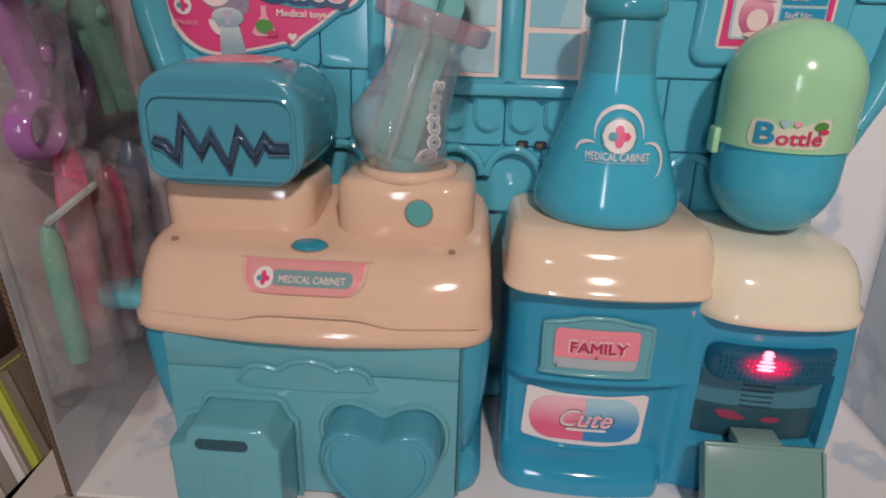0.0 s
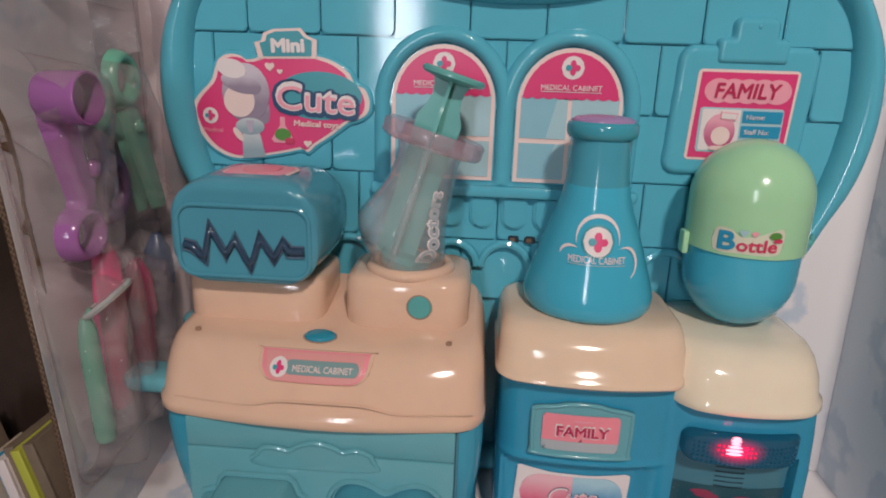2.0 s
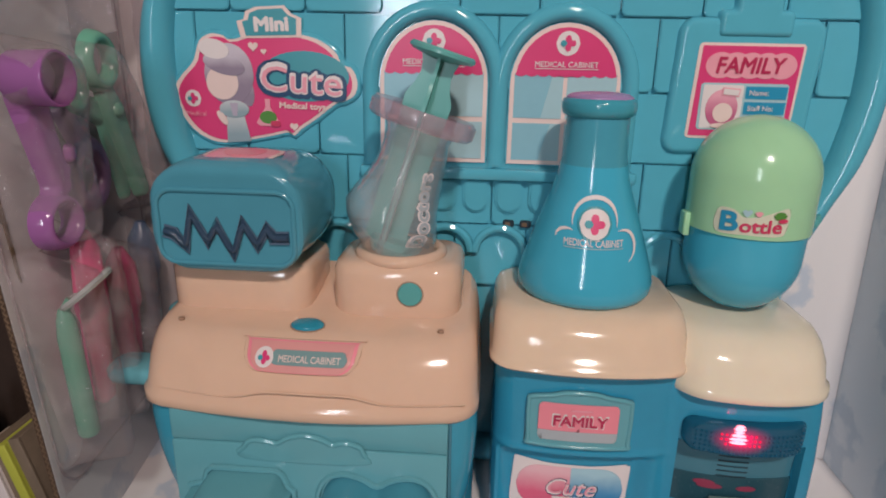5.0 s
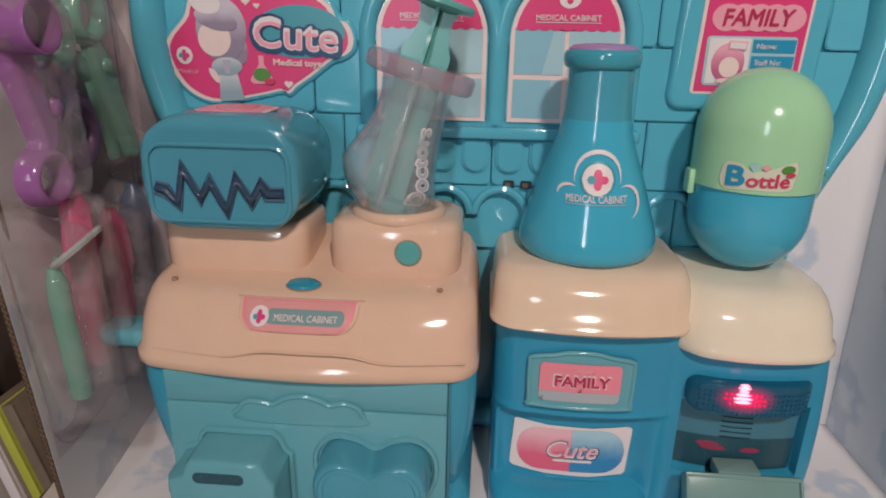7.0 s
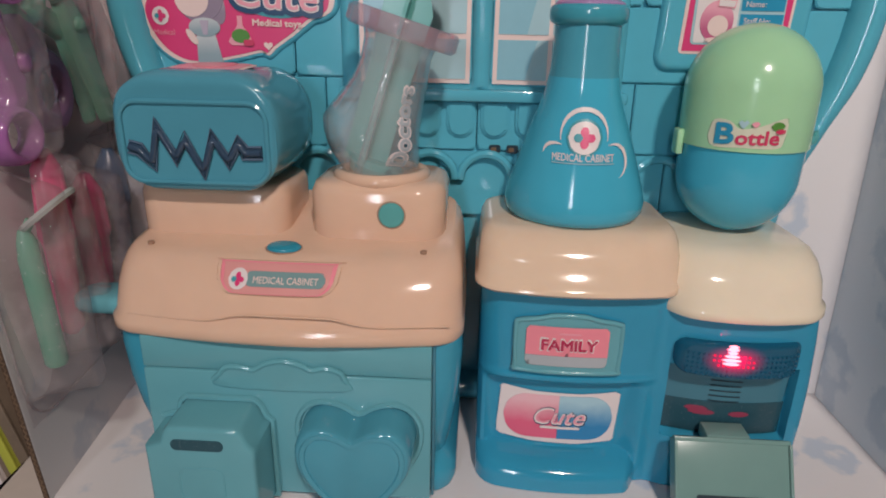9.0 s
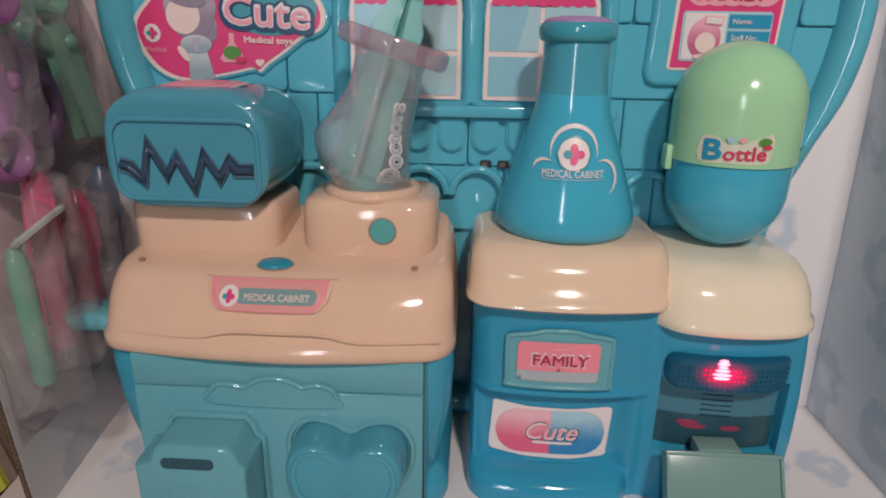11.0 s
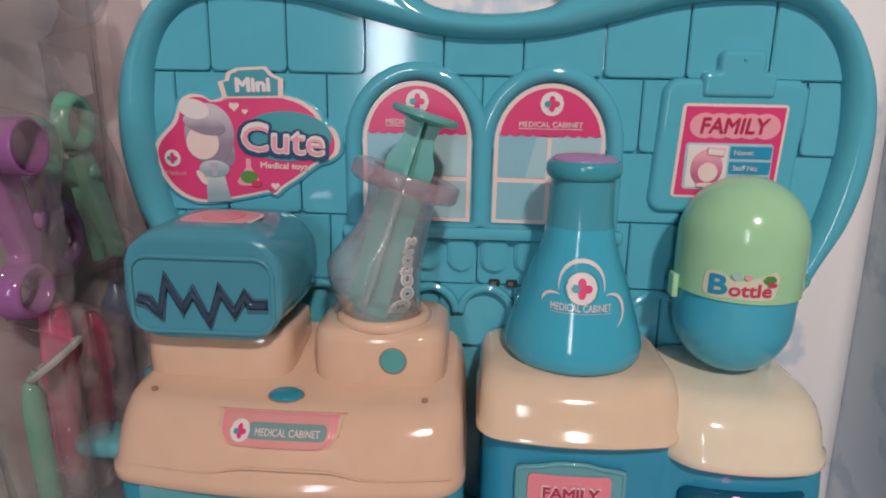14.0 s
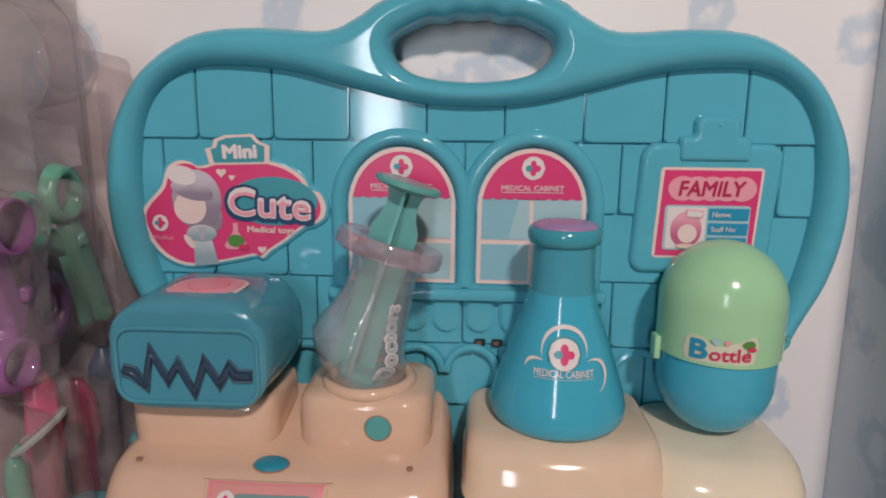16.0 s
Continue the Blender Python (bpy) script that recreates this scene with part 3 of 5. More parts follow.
for k in range(-4, 5):
    a = [(-0.0007 + k * 0.034 + 0.0155 * math.cos(math.pi * i / 12), 0.0005, 0.2435 + 0.0155 * math.sin(math.pi * i / 12)) for i in range(13)]
    part("scallop", tube(a, 0.0026, 8), M_BOARD, board)
for x in (0.004, 0.0145):
    part("lock_slot", leaf(rrect(x - 0.0035, x + 0.0035, 0.2595, 0.2645, 0.0015), plane_map(0.0025), 0.0009), M_DARK, board, "dark slot with printed card showing behind")
    part("slot_print", leaf(rrect(x - 0.0022, x + 0.0010, 0.2605, 0.2630, 0.0005), plane_map(0.0025), 0.0013), M_KRAFT, board)

# ID-card clipboard
part("clip_plate", relief(lambda X, Z: poly_sdf([(x + 0.05 * (z - 0.384), z) for x, z in rrect(0.0935, 0.1735, 0.3085, 0.3845, 0.009)], X, Z), 0.084, 0.178, 0.306, 0.387, 0.0016, half_round(0.0050, 0.0035, 0.0040), 0.0074), M_BOARD, board, "raised clipboard panel", 50)
part("clip", relief(lambda X, Z: np.maximum(poly_sdf(rrect(0.113, 0.154, 0.3735, 0.3885, 0.003), X, Z), poly_sdf(rrect(0.121, 0.147, 0.380, 0.4000, 0.005), X, Z)), 0.11, 0.157, 0.371, 0.402, 0.0012, half_round(0.0065, 0.003, 0.0035), 0.0074), M_BOARD, board, "moulded clip of the clipboard", 50)
part("clip_pin", lathe([(0.0012, 0), (0.0012, 0.0006), (0.0006, 0.0010)], 0, 0, 12), M_BOARD, board).matrix_world = pose(0.1345, -0.0028, 0.3945, 90)


def card_map(u, v, h):
    """The ID card narrows a little to its top."""
    return Vector((0.1325 + u - 0.0, -0.0010 - h, 0.371 + v))


part("id_card", leaf([(x + 0.04 * z, z) for x, z in rrect(-0.0280, 0.0295, -0.0525, 0.0, 0.0025)], card_map, 0.0004), M_PEACH, board, "printed ID card with pink header")
part("card_field", leaf([(-0.0283, -0.0510), (0.0260, -0.0510), (0.0278, -0.0016), (-0.0260, -0.0016)], card_map, 0.0008), M_PINK, board)
for k in range(5):
    part("title_cloud", leaf(ellipse(-0.0155 + k * 0.0083, -0.0120, 0.0080, 0.0070), card_map, 0.0011 + k * 0.00003), M_PINK_L, board)
words("card_title", "FAMILY", 0.001, -0.0118, 0.0370, M_CRIMSON, board, card_map, 0.0016, height=0.0082, bold=0.025, shear=0.15)
part("card_frame", leaf(rrect(-0.0245, 0.0235, -0.0475, -0.0215, 0.002), card_map, 0.0012), M_SKYL, board)
part("card_photo", leaf(rrect(-0.0232, -0.0010, -0.0465, -0.0225, 0.001), card_map, 0.0016), M_WHITE, board)
part("photo_shape", leaf(ellipse(-0.0120, -0.0355, 0.0088, 0.0105), card_map, 0.0020), M_HAIRPINK, board, "plain rose oval")
part("photo_shape", leaf(ellipse(-0.0112, -0.0378, 0.0054, 0.0054), card_map, 0.0023), M_PEACH, board)
part("photo_shape", leaf(ellipse(-0.0112, -0.0450, 0.0060, 0.0014), card_map, 0.0025), M_PEACH, board)
part("photo_shape", leaf(dense([(-0.0128, -0.0282), (-0.0035, -0.0288), (-0.0028, -0.0245), (-0.0128, -0.0238)], 0.003), card_map, 0.0024), M_PINK_L, board)
part("photo_shape", leaf(dense([(-0.0122, -0.0276), (-0.0040, -0.0282), (-0.0034, -0.0251), (-0.0122, -0.0244)], 0.003), card_map, 0.0027), M_WHITE, board)
for z, t, w in ((-0.0265, "Name:", 0.0105), (-0.0350, "Staff No:", 0.0140)):
    part("card_line", leaf([(0.0002, z - 0.0034), (0.0226, z - 0.0034), (0.0230, z + 0.0034), (0.0002, z + 0.0034)], card_map, 0.0016), M_BLUEP, board)
    words("card_text", t, 0.0022 + w / 2, z, w, M_WHITE, board, card_map, 0.0020, bold=0.01)
part("card_line", leaf([(0.0002, -0.0465), (0.0222, -0.0465), (0.0225, -0.0400), (0.0002, -0.0400)], card_map, 0.0016), M_BLUEP, board)

# cloud-shaped title sticker
tm = plane_map(0.0015)
TITLE = spline([(-0.2019, 0.3357), (-0.1983, 0.3442), (-0.1885, 0.3545), (-0.1852, 0.3627), (-0.1825, 0.3676), (-0.1765, 0.3706), (-0.1695, 0.3700), (-0.1640, 0.3675), (-0.1500, 0.3712), (-0.1360, 0.3722), (-0.1229, 0.3711), (-0.1114, 0.3681), (-0.1020, 0.3618), (-0.0982, 0.3548), (-0.0923, 0.3525), (-0.0892, 0.3453), (-0.0907, 0.3380), (-0.0969, 0.3338), (-0.1025, 0.3322), (-0.1132, 0.3240), (-0.1238, 0.3169), (-0.1285, 0.3127), (-0.1326, 0.3143), (-0.1466, 0.3112), (-0.1730, 0.3070), (-0.1884, 0.3120), (-0.1979, 0.3232)], 4)


def shrink(pts, cx, cy, k):
    return [(cx + (a - cx) * k, cy + (b - cy) * k) for a, b in pts]


plate = relief(lambda X, Z: poly_sdf(TITLE, X, Z) + 0.0028, -0.208, -0.083, 0.301, 0.377, 0.0016, half_round(0.0028, 0.0020, 0.0040), 0.0074)
part("title_plate", plate, M_BOARD, board, "raised title plate", 50)
part("title_border", leaf(TITLE, tm, 0.0006), M_PEACH, board)
part("title_field", leaf(shrink(TITLE, -0.145, 0.3395, 0.945), tm, 0.0010), M_PINK, board, "crimson title sticker")
MB = [(-0.1560, 0.3690), (-0.1581, 0.3777), (-0.1541, 0.3787), (-0.1528, 0.3828), (-0.1470, 0.3851), (-0.1314, 0.3860), (-0.1276, 0.3819), (-0.1224, 0.3798), (-0.1228, 0.3700)]
part("mini_badge", leaf(shrink(MB, -0.139, 0.377, 1.08), tm, 0.0014), M_PEACH, board)
part("mini_badge", leaf(shrink(MB, -0.139, 0.377, 0.90), tm, 0.0018), M_TEALP, board)
words("mini_text", "Mini", -0.1388, 0.3765, 0.0195, M_WHITE, board, tm, 0.0022, height=0.0072, bold=0.05, spin=2)
part("title_shape", leaf(ellipse(-0.1205, 0.3475, 0.0268, 0.0145), tm, 0.0014), M_TEALP, board)
for du, dv in ((-0.0012, -0.0012), (0.0012, -0.0014), (0, 0.0012), (0.0014, 0.0008), (-0.0014, 0.0008)):
    words("cute_shadow", "Cute", -0.1225 + du, 0.3455 + dv, 0.0500, M_NAVY, board, tm, 0.0016 + abs(du) * 0.05 + abs(dv) * 0.03, height=0.0172, bold=0.05, spin=-3)
words("cute_text", "Cute", -0.1225, 0.3460, 0.0490, M_WHITE, board, tm, 0.0021, height=0.0165, bold=0.03, spin=-3)
words("cute_text", "Cute", -0.1225, 0.3450, 0.0480, M_PINK_L, board, tm, 0.0024, height=0.0140, bold=0.005, spin=-3)
words("toys_text", "Medical toys", -0.1225, 0.3298, 0.0280, M_PEACH, board, tm, 0.0018, height=0.0045, bold=0.03, spin=-1)
words("side_text", "Medical", -0.1885, 0.3245, 0.0120, M_PINK_L, board, tm, 0.0018)
cross_badge(board, tm, -0.1900, 0.3333, 0.0050, 0.0014)
# plain figure shapes: cap, hair, gown
part("figure_shape", leaf(ellipse(-0.1665, 0.3478, 0.0150, 0.0178), tm, 0.0016), M_HAIR, board, "plain lilac oval")
part("figure_shape", leaf(ellipse(-0.1572, 0.3395, 0.0050, 0.0105, spin=12), tm, 0.0013), M_HAIR, board)
part("figure_shape", leaf(ellipse(-0.1708, 0.3428, 0.0098, 0.0098), tm, 0.0019), M_PEACH, board)
part("figure_shape", leaf(ellipse(-0.1690, 0.3535, 0.0128, 0.0058, spin=-14), tm, 0.0021), M_HAIR, board)
part("figure_shape", leaf(ellipse(-0.1745, 0.3622, 0.0092, 0.0056, spin=-10), tm, 0.0022), M_WHITE, board)
part("figure_shape", leaf([(-0.1700, 0.3240), (-0.1590, 0.3240), (-0.1556, 0.3085), (-0.1705, 0.3072)], tm, 0.0015), M_GOWN, board)
part("figure_shape", leaf(ellipse(-0.1648, 0.3275, 0.0092, 0.0052), tm, 0.00175), M_GOWN, board)
part("figure_shape", leaf([(-0.1672, 0.3312), (-0.1622, 0.3312), (-0.1632, 0.3235), (-0.1658, 0.3235)], tm, 0.0020), M_LAVEN, board)
part("figure_shape", leaf(ellipse(-0.1725, 0.3222, 0.0020, 0.0050, spin=35), tm, 0.0020), M_PEACH, board)


def heart(u, v, s, n=28):
    return [(u + s * 0.0625 * 16 * math.sin(t) ** 3, v + s * 0.0625 * (13 * math.cos(t) - 5 * math.cos(2 * t) - 2 * math.cos(3 * t) - math.cos(4 * t))) for t in (2 * math.pi * i / n for i in range(n))]


for u, v, q in ((-0.1507, 0.3640, 0.0030), (-0.1445, 0.3612, 0.0018), (-0.1283, 0.3180, 0.0026)):
    part("heart_print", leaf(heart(u, v, q), tm, 0.0016), M_PEACH, board)
part("flask_print", leaf([(-0.1455, 0.3340), (-0.1425, 0.3340), (-0.1425, 0.3290), (-0.1370, 0.3200), (-0.1395, 0.3180), (-0.1495, 0.3180), (-0.1515, 0.3200), (-0.1455, 0.3290)], tm, 0.0016), M_PINK_L, board)
part("flask_print", leaf(ellipse(-0.1440, 0.3232, 0.0052, 0.0038), tm, 0.0019), M_LEAF, board)
part("flask_print", leaf(rrect(-0.1425, -0.1365, 0.3178, 0.3212, 0.0014), tm, 0.0022), M_REDP, board)

# ---- left cabinet ----
left = thing("toy_cabinet", (-0.096, -0.05, FLOOR), "teal toy medical cabinet with cream top on the box floor", "toy cabinet", "toy cabinets")
part("lid", loft([level(-0.188, -0.0105, -0.0990, -0.003, 0.014, 0.1838, 0.0095), level(-0.1895, -0.0095, -0.1005, -0.003, 0.015, 0.1856, 0.0095), level(-0.1895, -0.0095, -0.1005, -0.003, 0.015, 0.1905, 0.0095),
                  level(-0.1882, -0.0105, -0.0985, -0.003, 0.015, 0.1930, 0.009), level(-0.1874, -0.0110, -0.0940, -0.003, 0.015, 0.2070, 0.008), level(-0.1866, -0.0116, -0.0900, -0.003, 0.015, 0.2140, 0.0065),
                  level(-0.1850, -0.0126, -0.0868, -0.004, 0.015, 0.2186, 0.005, 0.06), level(-0.1822, -0.0144, -0.0838, -0.005, 0.014, 0.2217, 0.0035, 0.12), level(-0.1780, -0.0172, -0.0800, -0.007, 0.013, 0.2232, 0.002, 0.17)]),
     M_CREAM, left, "cream moulded worktop with rounded front", 50)
wave = [(-0.180 + 0.168 * i / 40, 0) for i in range(41)]
part("groove", tube([(x, -0.0990 - 0.0088 * (1 - ((x + 0.0955) / 0.0865) ** 2), 0.1985 + 0.0050 * (1 / (1 + math.exp(-(x + 0.125) * 260)) - 1 / (1 + math.exp(-(x + 0.065) * 260))) - 0.0042) for x, _ in wave[1:-1]], 0.0004, 6), M_CREAM, left)
part("riser", box(-0.1835, -0.104, -0.0665, -0.008, 0.218, 0.2515, 0.0055, r=0.013), M_CREAM, left, "cream raised block under the monitor", 50)
part("riser", box(-0.0925, -0.0215, -0.0670, -0.008, 0.218, 0.2545, 0.006, r=0.015), M_CREAM, left, "cream syringe holder block", 50)
part("holder_ring", tube([(-0.057 + 0.0225 * math.cos(2 * math.pi * i / 40), -0.0405 + 0.0225 * math.sin(2 * math.pi * i / 40), 0.2550) for i in range(40)], 0.0036, 10, True), M_CREAM, left)
part("holder_well", lathe([(0.0195, 0.2546), (0.0195, 0.2556)], -0.057, -0.0405, 40), M_HOLE, left, "dark well of the syringe holder")
for x in (-0.170, -0.031):
    part("screw_hole", lathe([(0.0016, 0.2236), (0.0016, 0.2249)], x, -0.0795, 16), M_HOLE, left)
rb = part("button", lathe([(0.0068, 0), (0.0068, 0.0016), (0.0060, 0.0026), (0.0, 0.0030)], 0, 0, 32, (True, False)), M_BUTTON, left, "round teal push button")
rb.matrix_world = pose(-0.0488, -0.0655, 0.2390, 90)
part("button_gap", lathe([(0.0074, 0), (0.0074, 0.0012)], 0, 0, 32), M_HOLE, left).matrix_world = pose(-0.0488, -0.0660, 0.2390, 90)
bb = part("button", loft([[(0.0088 * k * math.cos(2 * math.pi * i / 32), 0.0056 * k * math.sin(2 * math.pi * i / 32), z) for i in range(32)] for k, z in ((1, 0), (1, 0.0014), (0.9, 0.0024), (0.5, 0.0032))]), M_BUTTON_B, left, "oval blue push button")
bb.matrix_world = pose(-0.1015, -0.0790, 0.2228, 9)
part("button_gap", loft([[(0.0095 * math.cos(2 * math.pi * i / 32), 0.0063 * math.sin(2 * math.pi * i / 32), z) for i in range(32)] for z in (0, 0.0016)]), M_HOLE, left).matrix_world = pose(-0.1015, -0.0790, 0.2222, 9)

# name plate on the lid front


def lid_front(u, v, h):
    """Along the leaning front face of the cream lid."""
    y = float(np.interp(v, (0.193, 0.207, 0.2145, 0.2193, 0.2222), (-0.1075, -0.1015, -0.0955, -0.0905, -0.0855))) + 0.0075 * ((u + 0.0955) / 0.086) ** 2
    return Vector((u, y - h, v))


CURVED.add(lid_front)


def plate_map(u, v, h):
    return lid_front(-0.1005 + (u + 0.101) * 0.93, 0.2135 + (v - 0.2115) * 0.80, h)


CURVED.add(plate_map)
PL = spline([(-0.1315, 0.2200), (-0.1310, 0.2202), (-0.101, 0.2202), (-0.0705, 0.2202), (-0.0700, 0.2200), (-0.0712, 0.2110), (-0.0760, 0.2058), (-0.0840, 0.2048), (-0.1180, 0.2048), (-0.1255, 0.2058), (-0.1302, 0.2110)], 3)
part("name_plate", leaf(dense([(u, min(v, 0.2203)) for u, v in shrink(PL, -0.101, 0.2115, 1.07)], 0.006), plate_map, 0.0020, 0.006), M_CREAM, left, "raised cream plate")
part("plate_sticker", leaf(dense(PL, 0.006), plate_map, 0.0026), M_ROSE, left, "rose name sticker")
part("plate_sticker", leaf(dense(shrink(PL, -0.101, 0.2115, 0.94), 0.006), plate_map, 0.0029), M_SALMON, left)
part("plate_bar", leaf(dense(rrect(-0.1170, -0.0750, 0.2088, 0.2162, 0.0032), 0.006), plate_map, 0.0033), M_SLATE, left)
words("plate_text", "MEDICAL CABINET", -0.0955, 0.2123, 0.0340, M_PEACH, left, plate_map, 0.0037, height=0.0033, bold=0.008)
cross_badge(left, plate_map, -0.1205, 0.2123, 0.0052, 0.0036)

# body, barrel-sided, with drawer front
part("body", loft([level(-0.183 + d, -0.014 - d, -0.094 + d, -0.006, 0.012, z, 0.004) for z, d in ((FLOOR, 0.003), (0.093, -0.001), (0.099, -0.0025), (0.106, -0.002), (0.1105, 0.001), (0.1130, 0.0035), (0.120, 0.0022), (0.135, -0.0005), (0.155, -0.003), (0.175, -0.004), (0.1860, -0.0035))]), M_BARREL, left, "blue barrel-sided cabinet body", 40)
part("drawer", box(-0.1700, -0.0245, -0.1040, -0.080, 0.0935, 0.1660, 0.0012), M_TEAL, left, "teal drawer front")
part("drawer_rail", box(-0.1700, -0.0245, -0.1035, -0.080, 0.1664, 0.1838, 0.0010), M_TEAL, left)
part("drawer_gap", box(-0.0243, -0.0228, -0.1000, -0.080, 0.0935, 0.1838, 0.0003), M_SHADEPANEL, left)
SC = spline([(-0.130, 0.158), (-0.130, 0.1655), (-0.126, 0.1690), (-0.119, 0.1690), (-0.113, 0.1680), (-0.107, 0.1715), (-0.098, 0.1735), (-0.089, 0.1715), (-0.084, 0.1690), (-0.077, 0.1705), (-0.070, 0.1685), (-0.068, 0.1650), (-0.068, 0.158)], 4)
part("drawer_pull", loft([[(x, y, z) for x, z in shrink(SC, -0.099, 0.162, k)] for y, k in ((-0.1000, 1.0), (-0.1046, 1.0), (-0.1052, 0.985))]), M_TEAL, left, "scalloped moulded pull", 50)
part("pull_lip", tube([(x, -0.1046, z) for x, z in SC if z > 0.1615], 0.0015, 8), M_TEAL, left)


def block_front(name, outline, y_front, y_back, mat, label, bev=0.003, parent=left, taper=0.97):
    cu = sum(p[0] for p in outline) / len(outline)
    cv = sum(p[1] for p in outline) / len(outline)
    rings = [[(x, y_back, z) for x, z in outline], [(x, y_front + bev, z) for x, z in shrink(outline, cu, cv, taper)]]
    for k, dy in ((0.985, 0.35), (0.955, 0.08), (0.92, 0.0)):
        rings.append([(x, y_front + bev * dy, z) for x, z in shrink(outline, cu, cv, taper * k)])
    return part(name, loft(rings), mat, parent, label, 50)


CASE = dense([(-0.1610, 0.0945), (-0.1065, 0.0945), (-0.1065, 0.1385), (-0.1095, 0.1410), (-0.1120, 0.1475), (-0.1150, 0.1500), (-0.1480, 0.1500), (-0.1510, 0.1475), (-0.1530, 0.1410), (-0.1610, 0.1385)], 0.006)
block_front("bag_relief", CASE, -0.1290, -0.1035, M_TEAL, "case-shaped teal relief with handle slot", 0.0028, taper=0.985)
part("bag_edge", tube([(x, -0.1050, z) for x, z in shrink(CASE, -0.134, 0.122, 1.045)], 0.0016, 6, True), M_TEAL, left)
part("bag_mark", tube([(x, -0.1288, z) for x, z in rrect(-0.1450, -0.1230, 0.1080, 0.1265, 0.004, 4)], 0.0006, 6, True), M_TEAL, left)
part("handle_slot", leaf(rrect(-0.1470, -0.1215, 0.1372, 0.1432, 0.0028), plane_map(-0.1288), 0.0006), M_SHADEDOPENING, left, "dark handle slot")
HEART = spline([(-0.0610 + a, 0.1275 + b) for a, b in ((0.0, 0.0165), (0.0075, 0.0205), (0.0165, 0.0225), (0.0245, 0.0195), (0.0292, 0.0110), (0.0285, -0.0010), (0.0225, -0.0130), (0.0120, -0.0245), (0.0, -0.0330), (-0.0120, -0.0245), (-0.0225, -0.0130), (-0.0285, -0.0010), (-0.0292, 0.0110), (-0.0245, 0.0195), (-0.0165, 0.0225), (-0.0075, 0.0205))], 3)
block_front("heart_relief", HEART, -0.1250, -0.1035, M_HEART, "heart-shaped blue relief", 0.007, taper=0.97)
part("heart_edge", tube([(x, -0.1046, z) for x, z in shrink(HEART, -0.061, 0.127, 1.07)], 0.0016, 6, True), M_TEAL, left)
part("heart_bead", tube([(x, -0.1240, z) for x, z in shrink(HEART, -0.061, 0.1265, 0.82)], 0.0021, 6, True), M_HEART, left)
part("side_arm", box(-0.2180, -0.178, -0.0850, -0.060, 0.1840, 0.1940, 0.0035, r=0.010), M_TEAL, left, "teal side peg", 50)
part("side_arm", box(-0.205, -0.178, -0.0350, -0.015, 0.2000, 0.2100, 0.003, r=0.008), M_TEAL, left, "", 50)

# ---- monitor ----
mon = thing("toy_monitor", (-0.1415, -0.045, 0.2515), "blue toy heart monitor with dark zigzag trace on the cream riser", "toy monitor")


def mring(y, hx, hz, r, dz=0.0):
    return [(x, y, z) for x, z in rring(-0.1415 - hx, -0.1415 + hx, 0.2800 - hz + dz, 0.2800 + hz + dz, r, 8)]


part("housing", loft([mring(-0.0785, 0.0340, 0.0218, 0.012, -0.0012), mring(-0.0790, 0.0362, 0.0240, 0.014, -0.0012), mring(-0.0780, 0.0388, 0.0265, 0.018, -0.001), mring(-0.0752, 0.0403, 0.0280, 0.0225, -0.0005), mring(-0.070, 0.0411, 0.0287, 0.024), mring(-0.055, 0.0428, 0.0290, 0.0255), mring(-0.035, 0.0432, 0.0290, 0.0255), mring(-0.020, 0.0420, 0.0280, 0.024), mring(-0.012, 0.038, 0.0262, 0.021), mring(-0.009, 0.032, 0.023, 0.018)]), M_MONITOR, mon, "rounded blue housing", 50)
part("ridge", tube([(-0.1760 + 0.069 * i / 12, -0.0735, 0.3050 - 0.0022 * abs(i / 6 - 1) ** 4 * 3) for i in range(13)], 0.0009, 8), M_MONITOR, mon)
part("bezel", tube([(x, -0.0790, z) for x, z in dense(rrect(-0.1770, -0.1062, 0.2560, 0.2945, 0.009, 8), 0.006)], 0.0013, 8, True), M_MONITOR, mon)
part("bezel", tube([(x, -0.0768, z) for x, z in dense(rrect(-0.1800, -0.1030, 0.2530, 0.2985, 0.0180, 8), 0.006)], 0.0012, 8, True), M_MONITOR, mon)
EZ = [(-0.1742, 0.2729), (-0.1688, 0.2716), (-0.1628, 0.2648), (-0.1592, 0.2834), (-0.1511, 0.2675), (-0.1459, 0.2772), (-0.1381, 0.2612), (-0.1324, 0.2786), (-0.1253, 0.2667), (-0.1200, 0.2760), (-0.1170, 0.2711), (-0.1088, 0.2713)]


def ribbon(pts, w, y0, y1):
    """A mitred flat band along a zigzag."""
    L, R = [], []
    for i, (x, z) in enumerate(pts):
        a, b = pts[max(i - 1, 0)], pts[min(i + 1, len(pts) - 1)]
        d1 = Vector((x - a[0], z - a[1]))
        d2 = Vector((b[0] - x, b[1] - z))
        d1 = (d1 if d1.length else d2).normalized()
        d2 = (d2 if d2.length else d1).normalized()
        nrm = Vector((-d1.y - d2.y, d1.x + d2.x)).normalized()
        k = w / max(0.80, nrm.dot(Vector((-d1.y, d1.x))))
        L.append((x + nrm.x * k, z + nrm.y * k))
        R.append((x - nrm.x * k, z - nrm.y * k))
    rings = [[(l[0], y0, l[1]), (l[0] * 0.7 + r[0] * 0.3, y1, l[1] * 0.7 + r[1] * 0.3), (l[0] * 0.3 + r[0] * 0.7, y1, l[1] * 0.3 + r[1] * 0.7), (r[0], y0, r[1])] for l, r in zip(L, R)]
    return loft(rings), L, R


